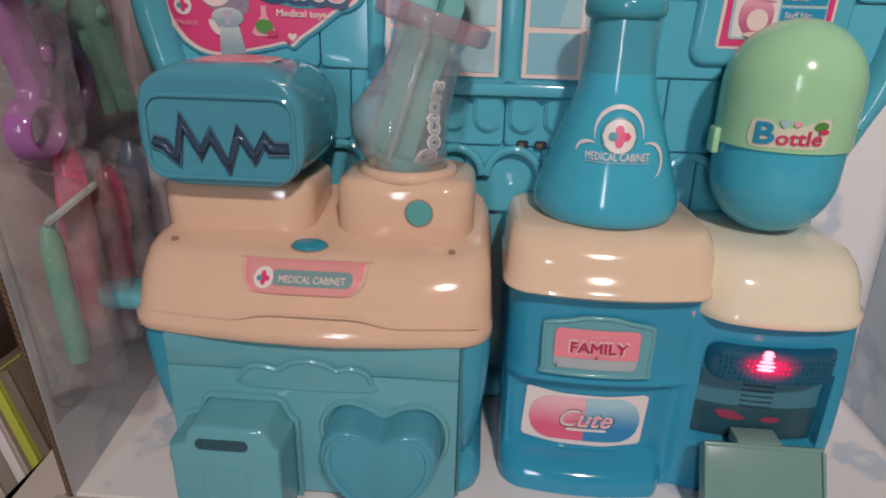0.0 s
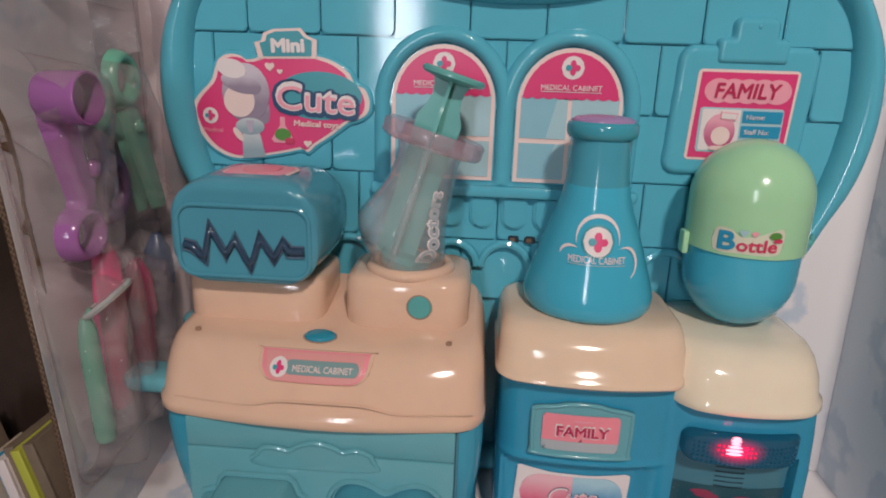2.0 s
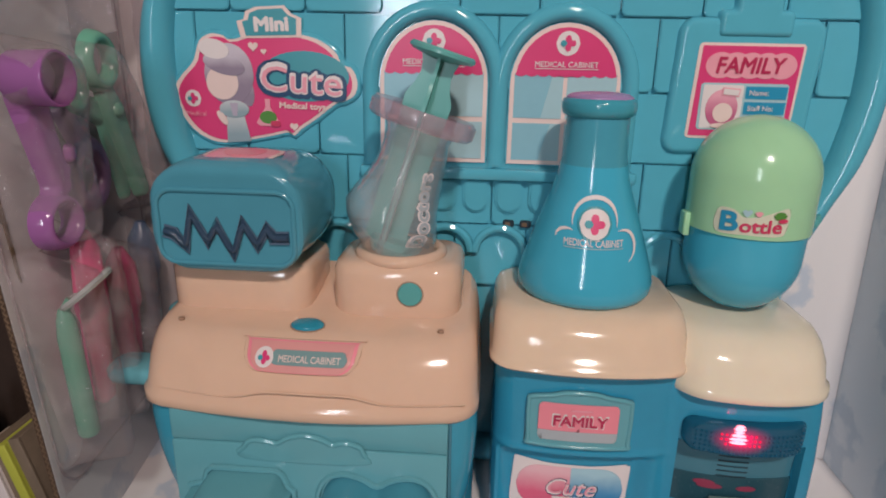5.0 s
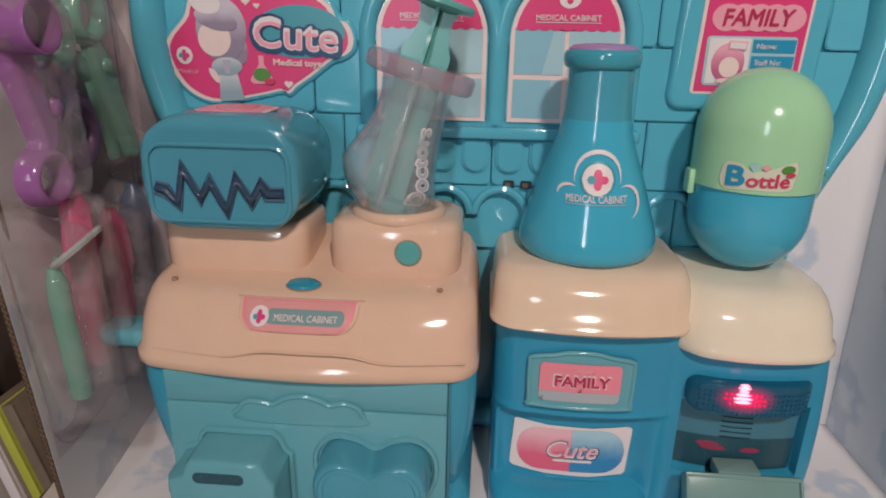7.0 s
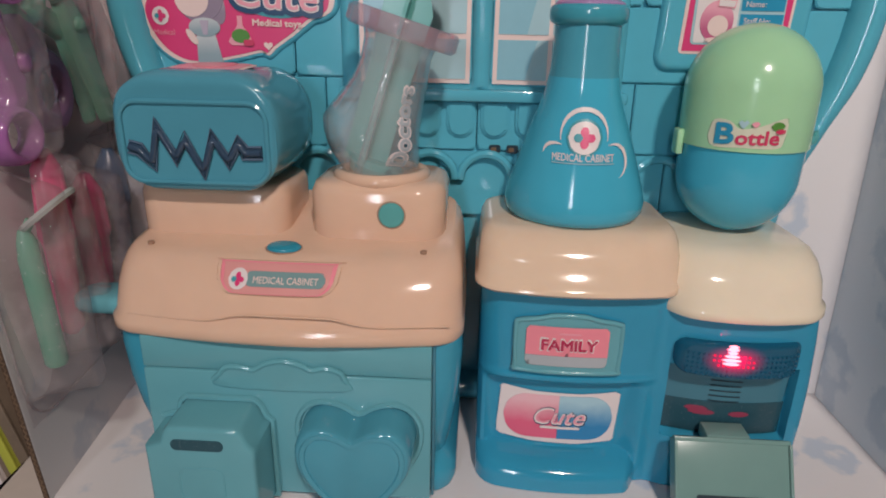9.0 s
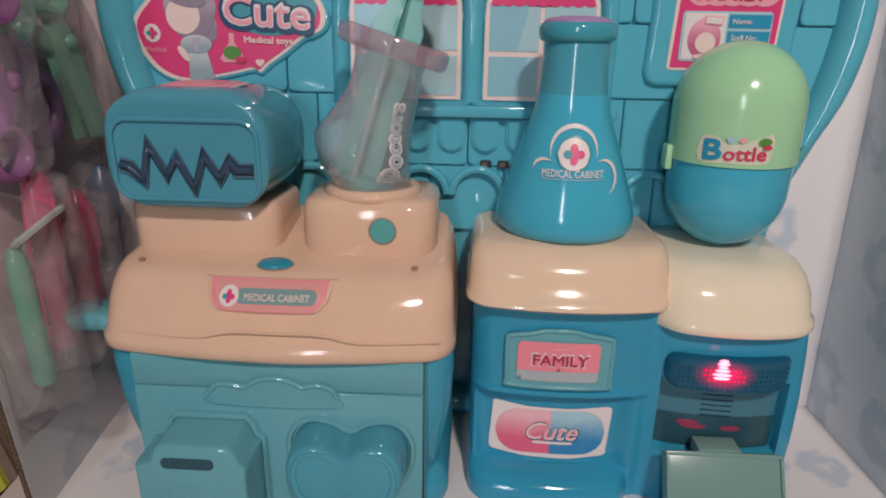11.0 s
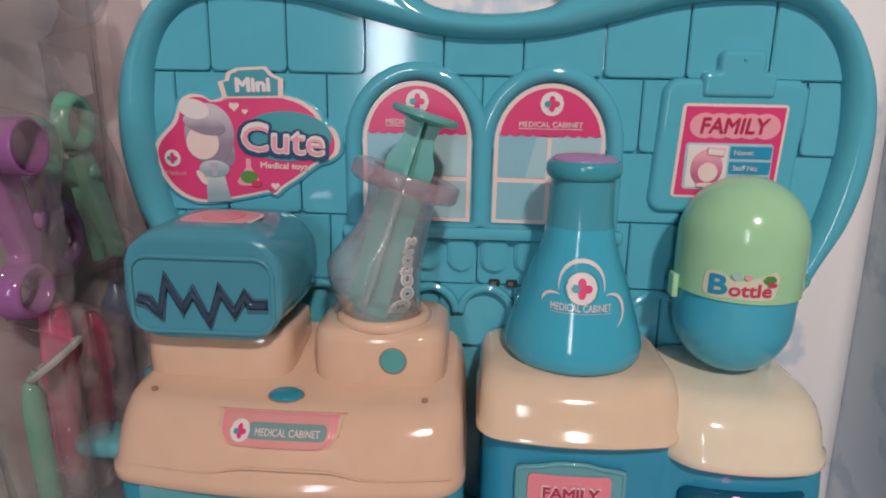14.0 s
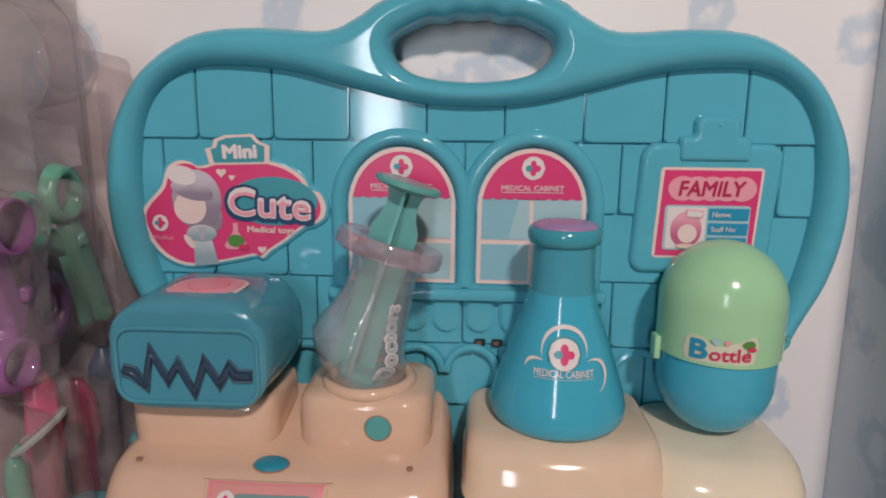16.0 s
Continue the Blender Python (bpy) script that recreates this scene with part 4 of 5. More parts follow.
band, TRACE_UP, TRACE_LOW = ribbon(EZ, 0.0030, -0.0783, -0.0802)
part("trace", band, M_ECG, mon, "smoky dark zigzag heartbeat trace", 20)
TRACE = [(ax + (bx - ax) * k / 4, az + (bz - az) * k / 4) for (ax, az), (bx, bz) in zip(EZ, EZ[1:]) for k in range(4)] + [EZ[-1]]
TRACE = [tuple((p + 2 * q + r) / 4 for p, q, r in zip(TRACE[max(i - 1, 0)], TRACE[i], TRACE[min(i + 1, len(TRACE) - 1)])) for i in range(len(TRACE))]
# thin pale beads draw the gloss highlight along both edges
for line in (TRACE_UP, TRACE_LOW):
    part("trace_edge", tube([(x, -0.0797, z) for x, z in line], 0.0006, 6), M_ECGL, mon)
part("trace_bead", tube([(x, -0.0798, z) for x, z in TRACE], 0.0017, 10), M_ECG, mon, "glossy rounded bead of the trace", 60)


def mtop(u, v, h):
    return Vector((u, v, 0.3088 + h - 9.0 * (v + 0.045) ** 2 * 0.5))


CURVED.add(mtop)
TS = spline([(-0.159, -0.066), (-0.151, -0.069), (-0.140, -0.070), (-0.128, -0.069), (-0.121, -0.060), (-0.119, -0.048), (-0.128, -0.040), (-0.140, -0.036), (-0.152, -0.040), (-0.157, -0.050)], 5)
part("top_sticker", leaf(TS, mtop, 0.0012), M_PEACH, mon, "pink sticker on top")
part("top_sticker", leaf(shrink(TS, -0.139, -0.053, 0.88), mtop, 0.0016), M_PINK_L, mon)
part("top_print", leaf(ellipse(-0.139, -0.052, 0.011, 0.010), mtop, 0.0020), M_ROSE, mon)

# ---- toy syringe ----
syr = thing("toy_syringe", (-0.057, -0.0405, 0.256), "clear toy syringe with mint plunger standing in the holder", "toy syringe")
S0, S1 = Vector((-0.0685, -0.0405, 0.2545)), Vector((-0.0357, -0.0385, 0.3623))
AX = (S1 - S0).normalized()
SIDE = Vector((0, 1, 0)).cross(AX).normalized()
FWD = AX.cross(SIDE).normalized()


def syr_lathe(profile, n=36, cap=(False, False), squash=1.0, bm=None, off=0.0):
    """Rings round the leaning syringe axis: radius, distance along it, sideways shift."""
    rings = []
    for q in profile:
        r, d = q[0], q[1]
        sh = q[2] if len(q) > 2 else 0.0
        c = S0 + AX * d + SIDE * sh
        rings.append([c + SIDE * (r * math.cos(2 * math.pi * i / n)) + FWD * (r * squash * math.sin(2 * math.pi * i / n)) for i in range(n)])
    return loft(rings, cap, bm)


part("barrel", syr_lathe([(0.0180, -0.001, 0.0095), (0.0215, 0.003, 0.0085), (0.0250, 0.010, 0.0045), (0.0265, 0.018, 0.0010), (0.0264, 0.0245, -0.0012), (0.0240, 0.032, -0.0008), (0.0216, 0.040, 0.0004), (0.0192, 0.050, 0.0015), (0.0180, 0.060, 0.0015), (0.0178, 0.068, 0.0005), (0.0195, 0.0745)]), M_CLEAR, syr, "clear bulbous barrel")
part("flange", syr_lathe([(0.0180, 0.0740), (0.0272, 0.0728), (0.0290, 0.0745), (0.0290, 0.0810), (0.0272, 0.0828), (0.0180, 0.0822), (0.0176, 0.0780), (0.0180, 0.0740)], squash=0.66), M_CLEARP, syr, "cloudy pink finger flange")
for a in (0, 90):
    bm = bmesh.new()
    d1 = SIDE if a == 0 else FWD
    d2 = FWD if a == 0 else SIDE
    rings = [[S0 + AX * d + d1 * (sx * w) + d2 * (sy * 0.0009) for sx, sy in ((-1, -1), (1, -1), (1, 1), (-1, 1))] for d, w in ((0.006, 0.0115), (0.05, 0.0115), (0.078, 0.0125), (0.088, 0.0128), (0.095, 0.0095), (0.101, 0.0082), (0.106, 0.0088), (0.1105, 0.0105))]
    part("plunger_rib", loft(rings, bm=bm), M_PLUNGER, syr)
part("thumb_disc", syr_lathe([(0.0060, 0.1090), (0.0160, 0.1108), (0.0177, 0.1120), (0.0177, 0.1136), (0.0165, 0.1148), (0.0090, 0.1150)], cap=(True, True), squash=0.85), M_PLUNGER, syr, "mint thumb disc")
part("needle_tube", tube([S0 + AX * d - Vector((0, 0.013, 0)) for d in (0.002, 0.02, 0.045, 0.072)], 0.0022, 10), M_CLEAR, syr)
part("stopper", syr_lathe([(0.0150, 0.002, 0.008), (0.0155, 0.007, 0.007), (0.0130, 0.010, 0.006)], cap=(True, True)), M_PLUNGER, syr)


def barrel_map(u, v, h):
    """Round the front of the barrel: u sideways, v along the axis."""
    r = 0.0190 + max(0.0, 0.0078 * math.exp(-((v - 0.022) / 0.014) ** 2)) + h
    a = u / 0.022
    return S0 + AX * v + SIDE * (r * math.sin(a)) - FWD * (r * math.cos(a)) * (1 if FWD.y > 0 else -1)


words("syringe_text", "Doctors", 0.0155, 0.0335, 0.0390, M_WHITE, syr, barrel_map, 0.0010, height=0.0090, bold=0.07, spin=94)
words("syringe_text", "Doctors", 0.0155, 0.0335, 0.0380, M_GREYP, syr, barrel_map, 0.0014, height=0.0076, bold=0.02, spin=94)

# ---- right cabinet ----
right = thing("toy_cabinet", (0.085, -0.045, FLOOR), "blue toy dispenser cabinet with ivory top and red siren", "toy cabinet", "toy cabinets")
TOPZ = 0.2355
part("lid", loft([level(-0.0035, 0.0990, -0.0795, 0.001, 0.011, 0.2055, 0.0075), level(-0.0050, 0.0990, -0.0810, 0.001, 0.012, 0.2070, 0.0075), level(-0.0050, 0.0990, -0.0805, 0.001, 0.012, 0.2095, 0.0075), level(-0.0037, 0.0988, -0.0785, 0.001, 0.012, 0.2110, 0.007), level(-0.0033, 0.0986, -0.0760, 0.001, 0.012, 0.2220, 0.006),
                  level(-0.0024, 0.0980, -0.0728, 0.001, 0.0125, 0.2295, 0.005), level(-0.0002, 0.0968, -0.0685, 0.000, 0.013, 0.2340, 0.003), level(0.0040, 0.0950, -0.0630, -0.002, 0.013, TOPZ, 0.002)]), M_LOBEWARM, right, "left rounded lobe of the top, warm cast painted in", 50)
part("lid", loft([level(0.0905, 0.1735, -0.0795, 0.001, 0.016, 0.1960, 0.0085), level(0.0900, 0.1745, -0.0805, 0.001, 0.017, 0.1975, 0.0085), level(0.0900, 0.1745, -0.0800, 0.001, 0.017, 0.2010, 0.0085), level(0.0902, 0.1728, -0.0785, 0.001, 0.017, 0.2030, 0.008), level(0.0905, 0.1724, -0.0758, 0.001, 0.017, 0.2130, 0.0075),
                  level(0.0915, 0.1712, -0.0720, 0.001, 0.018, 0.2205, 0.006), level(0.0940, 0.1690, -0.0668, 0.000, 0.019, 0.2257, 0.004), level(0.0970, 0.1650, -0.0600, -0.002, 0.019, 0.2280, 0.002)]), M_IVORY, right, "ivory rounded lobe of the top", 50)
part("screw_hole", lathe([(0.0022, TOPZ - 0.004), (0.0022, TOPZ + 0.0006)], 0.0255, -0.0560, 16), M_HOLE, right)


def ease(a, b, v):
    """A soft step from 0 at a to 1 at b."""
    q = np.clip((v - a) / (b - a), 0, 1)
    return q * q * (3 - 2 * q)


def cabinet_front(X, Z):
    """Front of the dispenser: panel above an alcove with a tray foot, beside it the siren housing with its recess."""
    ya = -0.0735 - 0.0060 * np.clip(1 - ((X - 0.0478) / 0.0478) ** 2, -0.3, 1)
    yc = -0.0738 - 0.0072 * np.clip(1 - ((X - 0.1335) / 0.0400) ** 2, -0.4, 1)
    mix = ease(0.0885, 0.0990, X)
    y = ya * (1 - mix) + yc * mix
    bulge = 0.0009 * np.exp(-((Z - 0.1555) / 0.0022) ** 2) * (1 - mix)
    alcove = ease(0.001, 0.008, X) * (1 - ease(0.0765, 0.0900, X)) * (1 - ease(0.1490, 0.1545, Z))
    y = y - bulge + 0.0082 * alcove
    k = np.clip((Z - 0.0960) / 0.0125, 0, 1)
    foot = -0.0640 - (0.0190 + 0.0060 * np.clip(1 - ((X - 0.0470) / 0.0470) ** 2, 0, 1)) * np.sqrt(1 - k ** 2.2)
    foot = foot + 0.024 * ease(0.080, 0.0985, X)
    y = np.where(Z < 0.1085, np.minimum(y, foot), y)
    recess = ease(0.0985, 0.1000, X) * (1 - ease(0.1630, 0.1645, X)) * ease(0.1225, 0.1240, Z) * (1 - ease(0.1650, 0.1665, Z))
    return y + 0.0065 * recess


def cabinet_right(z):
    return float(np.interp(z, (0.090, 0.110, 0.130, 0.155, 0.180, 0.194, 0.206), (0.1705, 0.1740, 0.1757, 0.1755, 0.1737, 0.1718, 0.1715)))


def cabinet_body():
    """The dispenser's hollow-fronted shell: a moulded front with rounded corners, sides and back."""
    r, rows = 0.0125, []
    inner = np.linspace(-0.0012 + r, 0.1670, 124)
    for z in np.linspace(FLOOR, 0.2058, 98):
        x1, row = cabinet_right(z), [(-0.0012, -0.006, z)]
        for a in np.linspace(0, 80, 7):
            x = -0.0012 + r * (1 - math.sin(radians(a)))
            row.append((x, float(cabinet_front(np.array(x), np.array(z))) + r * (1 - math.cos(radians(a))), z))
        row = [row[0]] + sorted(row[1:])
        for x in inner[1:]:
            row.append((x, float(cabinet_front(np.array(x), np.array(z))), z))
        y_last = row[-1][1]
        for a in np.linspace(15, 90, 6):
            row.append((0.1670 + (x1 - 0.1670) * math.sin(radians(a)), y_last + 0.011 * (1 - math.cos(radians(a))), z))
        row.append((x1, -0.006, z))
        rows.append([(x, y, min(q, 0.1968) if x > 0.0985 else q) for x, y, q in row])
    return loft(rows)


part("body", cabinet_body(), M_BLUE, right, "blue moulded body with alcove and tray foot", 32)


def front_a(u, v, h):
    return Vector((u, -0.0735 - 0.0060 * (1 - ((u - 0.0478) / 0.0478) ** 2) - h, v))


CURVED.add(front_a)
def front_b(u, v, h):
    return Vector((u, -0.0655 - 0.0060 * (1 - ((u - 0.0478) / 0.0478) ** 2) - h, v))


CURVED.add(front_b)


def panel_map(u, v, h):
    return front_a(u - 0.0012, v, h) + Vector((0, 0, 0.0032))


CURVED.add(panel_map)
FP = spline([(0.0195, 0.1865), (0.0300, 0.1885), (0.0380, 0.1905), (0.0520, 0.1905), (0.0600, 0.1885), (0.0705, 0.1865), (0.0725, 0.1830), (0.0720, 0.1610), (0.0690, 0.1580), (0.0215, 0.1580), (0.0185, 0.1610), (0.0178, 0.1830)], 4)
part("panel_groove", leaf(dense(shrink(FP, 0.0452, 0.1735, 1.022), 0.005), panel_map, 0.0004), M_SHADEPANEL, right)
part("panel", leaf(dense(FP, 0.005), panel_map, 0.0028, 0.004), M_TEAL, right, "raised teal window frame")
part("panel_bead", tube([panel_map(u, v, 0.0024) for u, v in shrink(FP, 0.0452, 0.1735, 0.985)], 0.0013, 8, True), M_TEAL, right, "rounded rim of the window frame", 60)
part("panel_sticker", leaf(dense(rrect(0.0235, 0.0655, 0.1620, 0.1845, 0.0025, 4), 0.004), panel_map, 0.0035), M_GREYP, right)
part("panel_sticker", leaf(dense([(0.0235, 0.1682), (0.0655, 0.1682), (0.0655, 0.1825), (0.0640, 0.1845), (0.0250, 0.1845), (0.0235, 0.1825)], 0.004), panel_map, 0.0039), M_ROSE, right, "rose FAMILY sticker")
words("panel_text", "FAMILY", 0.0455, 0.1748, 0.0290, M_WHITE, right, panel_map, 0.0042, height=0.0070, bold=0.05)
words("panel_text", "FAMILY", 0.0455, 0.1748, 0.0280, M_CRIMSON, right, panel_map, 0.0046, height=0.0058, bold=0.03)
part("text_bar", leaf(rrect(0.0400, 0.0515, 0.1805, 0.1815, 0.0004), panel_map, 0.0043), M_PINK_L, right)

PS = [(0.0125, 0.1455), (0.0300, 0.1430), (0.0550, 0.1425), (0.0745, 0.1440), (0.0768, 0.1425), (0.0760, 0.1150), (0.0740, 0.1128), (0.0550, 0.1105), (0.0300, 0.1110), (0.0120, 0.1135), (0.0102, 0.1155), (0.0106, 0.1435)]
part("capsule_sticker", leaf(dense(PS, 0.004), front_b, 0.0010), M_WHITE, right, "white sticker with a pink and blue capsule")
cap_ = dense(rrect(0.0138, 0.0735, 0.1138, 0.1412, 0.0128, 8), 0.003)
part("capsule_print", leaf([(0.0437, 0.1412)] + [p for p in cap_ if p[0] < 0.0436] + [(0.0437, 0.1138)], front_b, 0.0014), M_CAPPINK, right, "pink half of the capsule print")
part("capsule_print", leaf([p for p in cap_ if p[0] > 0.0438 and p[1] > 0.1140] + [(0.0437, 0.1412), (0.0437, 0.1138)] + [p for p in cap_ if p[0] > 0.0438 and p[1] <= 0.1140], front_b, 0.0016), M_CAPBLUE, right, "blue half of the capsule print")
words("capsule_text", "Cute", 0.0450, 0.1285, 0.0285, M_NAVY, right, front_b, 0.0021, height=0.0108, bold=0.035, shear=0.35)
words("capsule_text", "Cute", 0.0447, 0.1288, 0.0278, M_WHITE, right, front_b, 0.0024, height=0.0102, bold=0.02, shear=0.35)
words("capsule_text", "Cute", 0.0447, 0.1288, 0.0268, M_PINK_L, right, front_b, 0.0027, height=0.0088, bold=0.0, shear=0.35)
part("text_bar", leaf(rrect(0.0340, 0.0560, 0.1205, 0.1220, 0.0006), front_b, 0.0021), M_WHITE, right)

# siren housing


def front_c(u, v, h):
    """Round the front of the siren lobe and back at its outer corner."""
    corner = 0.0075 * max(0.0, (u - 0.1500) / 0.016) ** 2
    return Vector((u, -0.0745 - 0.0075 * (1 - ((u - 0.1310) / 0.0375) ** 2) + corner - h, v))


CURVED.add(front_c)
def recess_map(u, v, h):
    """The back of the recess under the siren."""
    return Vector((u, float(cabinet_front(np.array(u), np.array(0.150))) - h, v))


CURVED.add(recess_map)
# plate over the recess back, darkened in colour for its shade
part("housing_panel", leaf(dense([(0.1000, 0.1430), (0.1625, 0.1430), (0.1630, 0.1660), (0.1000, 0.1660)], 0.004), recess_map, 0.0010, 0.001), M_SHADEPANEL, right, "slate panel coloured for the shade of the siren recess")
SIR = dense(rrect(0.0990, 0.1640, 0.1650, 0.1830, 0.0060, 5), 0.004)
bm = bmesh.new()
rings = []
for k, h in ((1.0, 0.0), (1.0, 0.0030), (0.97, 0.0050), (0.90, 0.0060)):
    rings.append([front_c(u, v, h) for u, v in shrink(SIR, 0.1315, 0.1740, k)])
part("siren_lens", loft(rings, (True, False)), M_DARKBLUE, right, "dark blue faceted siren lens", 40)
part("siren_face", leaf(shrink(SIR, 0.1315, 0.1740, 0.90), front_c, 0.0060, 0.0005), M_DARKBLUE, right)
FACET = bmesh.new()
lathe([(0.00085, 0.0), (0.0006, 0.0005), (0.0, 0.0008)], 0, 0, 6, (False, False), FACET)
fm = bpy.data.meshes.new("facet")
FACET.to_mesh(fm)
FACET.free()
fm.materials.append(M_DARKBLUE)
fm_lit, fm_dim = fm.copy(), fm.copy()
fm_lit.materials[0], fm_dim.materials[0] = M_FACETLIT, M_FACETDIM
# added disc over the lens that paints the light's red halo
part("lens_glow", leaf(dense(ellipse(0.1255, 0.1760, 0.0175, 0.0098, 28), 0.003), front_c, 0.0071, 0.0002), M_LEDHALO, right, "painted red halo disc on the siren lens")
# facets near the light are given red emission, a halo painted by distance
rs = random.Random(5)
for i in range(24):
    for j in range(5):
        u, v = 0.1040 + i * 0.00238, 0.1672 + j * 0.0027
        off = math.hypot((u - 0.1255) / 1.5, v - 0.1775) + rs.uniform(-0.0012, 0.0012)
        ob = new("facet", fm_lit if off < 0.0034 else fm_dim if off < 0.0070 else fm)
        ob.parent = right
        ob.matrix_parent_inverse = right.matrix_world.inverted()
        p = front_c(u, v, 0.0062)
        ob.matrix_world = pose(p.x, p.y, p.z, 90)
for w, z in ((0.0030, 0.1842), (0.0038, 0.1826), (0.0032, 0.1808), (0.0046, 0.1788), (0.0058, 0.1766), (0.0052, 0.1746)):
    part("led", leaf(ellipse(0.1235, z, w * 0.8, 0.0009, 12), front_c, 0.0076), M_LEDHOT, right, "lit red light in the siren")
# no lamps here: the siren's reflections in the outlet, painted as emission
for u, v, w in ((0.1160, 0.1395, 0.0060), (0.1190, 0.1375, 0.0070), (0.1385, 0.1372, 0.0055)):
    part("led", leaf(ellipse(u, v, w, 0.0016, 12), recess_map, 0.0015 + w * 0.05), M_LEDREFLECT, right, "red siren reflection painted in the outlet")
for k in range(5):
    z = 0.1575 - k * 0.0031
    part("grille_slot", leaf([(0.1215, z), (0.1375, z - 0.0004), (0.1375, z - 0.0011), (0.1215, z - 0.0007)], recess_map, 0.0013), M_DARK, right)
# flat dark plate stands for the shaded hollow of the outlet
part("outlet", leaf(dense([(0.1000, 0.1440), (0.1625, 0.1440), (0.1620, 0.1250), (0.1000, 0.1250)], 0.004), recess_map, 0.0014, 0.001), M_SHADEDOPENING, right, "dark plate for the shaded dispenser outlet")
part("outlet_step", box(0.1180, 0.1400, -0.0905, -0.0780, 0.1262, 0.1335, 0.001), M_FLAP, right)
FLAP = pose(0.1305, -0.0905, 0.1310, -28)
fl_ = part("flap", box(-0.0295, 0.0295, -0.0012, 0.0012, -0.0440, 0.0, 0.0008), M_FLAP, right, "grey-green dispenser flap")
fl_.matrix_world = FLAP
for x in (-0.0289, 0.0289):
    part("flap_rib", box(x - 0.0008, x + 0.0008, -0.0030, 0.0060, -0.0440, -0.0005, 0.0006), M_FLAP, fl_).matrix_world = FLAP
part("flap_lip", box(-0.0295, 0.0295, -0.0018, 0.0018, -0.0012, 0.0012, 0.0006), M_FLAP, fl_).matrix_world = FLAP
part("flap_slot", leaf(rrect(-0.0185, 0.0165, -0.0345, -0.0275, 0.001), plane_map(-0.0012), 0.0006), M_DARK, fl_).matrix_world = FLAP

# ---- flask ----
FX, FY, FZ = 0.0470, -0.0345, TOPZ
flask = thing("toy_flask", (FX, FY, FZ), "blue plastic toy laboratory flask on the cream cabinet top", "toy flask")
part("bowl", lathe([(0.030, FZ), (0.0350, FZ + 0.0008), (0.0368, FZ + 0.0040), (0.0372, FZ + 0.0090), (0.0360, FZ + 0.0145), (0.0330, FZ + 0.0240), (0.0290, FZ + 0.0365), (0.0250, FZ + 0.0480), (0.0215, FZ + 0.0575), (0.0192, FZ + 0.0650), (0.0180, FZ + 0.0720)], FX, FY, 64), M_FLASK, flask, "blue conical bowl", 60)
part("neck", lathe([(0.0181, FZ + 0.0695), (0.0172, FZ + 0.0770), (0.0167, FZ + 0.0865), (0.0165, FZ + 0.0990)], FX, FY, 64), M_NECK, flask, "duller blue neck", 60)
rim = part("rim", lathe([(0.0165, FZ + 0.0965), (0.0188, FZ + 0.0980), (0.0195, FZ + 0.1005), (0.0195, FZ + 0.1035), (0.0188, FZ + 0.1055), (0.0172, FZ + 0.1062)], FX, FY, 64), M_RIM, flask, "thick teal rim", 60)
part("stopper", lathe([(0.0174, FZ + 0.1055), (0.0172, FZ + 0.1068), (0.0150, FZ + 0.1082), (0.0100, FZ + 0.1090), (0.0020, FZ + 0.1092)], FX, FY, 48), M_LILAC, rim, "lilac domed stopper")
FPROF = [(0.0368, 0.004), (0.0372, 0.009), (0.0360, 0.0145), (0.0330, 0.024), (0.0290, 0.0365), (0.0250, 0.048), (0.0215, 0.0575), (0.0192, 0.065), (0.0180, 0.072)]


def flask_map(u, v, h):
    """Round the flask: u along its girth from the middle, v the height."""
    r = float(np.interp(v, [p[1] for p in FPROF], [p[0] for p in FPROF])) + h
    a = u / float(np.interp(v, [p[1] for p in FPROF], [p[0] for p in FPROF])) - 0.04
    return Vector((FX + r * math.sin(a), FY - r * math.cos(a), FZ + v))


CURVED.add(flask_map)
cross_badge(flask, flask_map, 0.0, 0.0445, 0.0077, 0.0008)
part("logo_ring", leaf(ellipse(0.0, 0.0445, 0.0088, 0.0088), flask_map, 0.0005), M_TEALP, flask)
arc1 = [(0.0115 * math.cos(radians(a)), 0.0450 + 0.0128 * math.sin(radians(a))) for a in range(-10, 191, 10)]
arc2 = [(0.0150 + 0.0085 * math.cos(radians(a)), 0.0330 + 0.0085 * math.sin(radians(a))) for a in range(110, -61, -10)]
arc3 = [(-0.0140 + 0.0065 * math.cos(radians(a)), 0.0365 + 0.0050 * math.sin(radians(a))) for a in range(60, 181, 12)]
for nm, arc, w in (("logo_arc", arc1, 0.0011), ("logo_arc", arc2, 0.0010), ("logo_arc", arc3, 0.0008)):
    bm = bmesh.new()
    vs = []
    for i, (u, v) in enumerate(arc):
        a, b = arc[max(i - 1, 0)], arc[min(i + 1, len(arc) - 1)]
        d = Vector((b[0] - a[0], b[1] - a[1])).normalized()
        k = w * math.sin(math.pi * (i + 0.6) / (len(arc) + 0.2))
        vs.append((bm.verts.new(flask_map(u - d.y * k, v + d.x * k, 0.0008)), bm.verts.new(flask_map(u + d.y * k, v - d.x * k, 0.0008))))
    for p, q in zip(vs, vs[1:]):
        bm.faces.new((p[0], q[0], q[1], p[1]))
    part(nm, bm, M_WHITE, flask, "white cloud line", raw=True)
words("flask_text", "MEDICAL CABINET", 0.0, 0.0352, 0.0305, M_WHITE, flask, flask_map, 0.0009, height=0.0035, bold=0.012)
part("text_line", leaf(dense([(-0.0155, 0.0322), (0.0155, 0.0322), (0.0155, 0.0326), (-0.0155, 0.0326)], 0.003), flask_map, 0.0008), M_SKYL, flask)

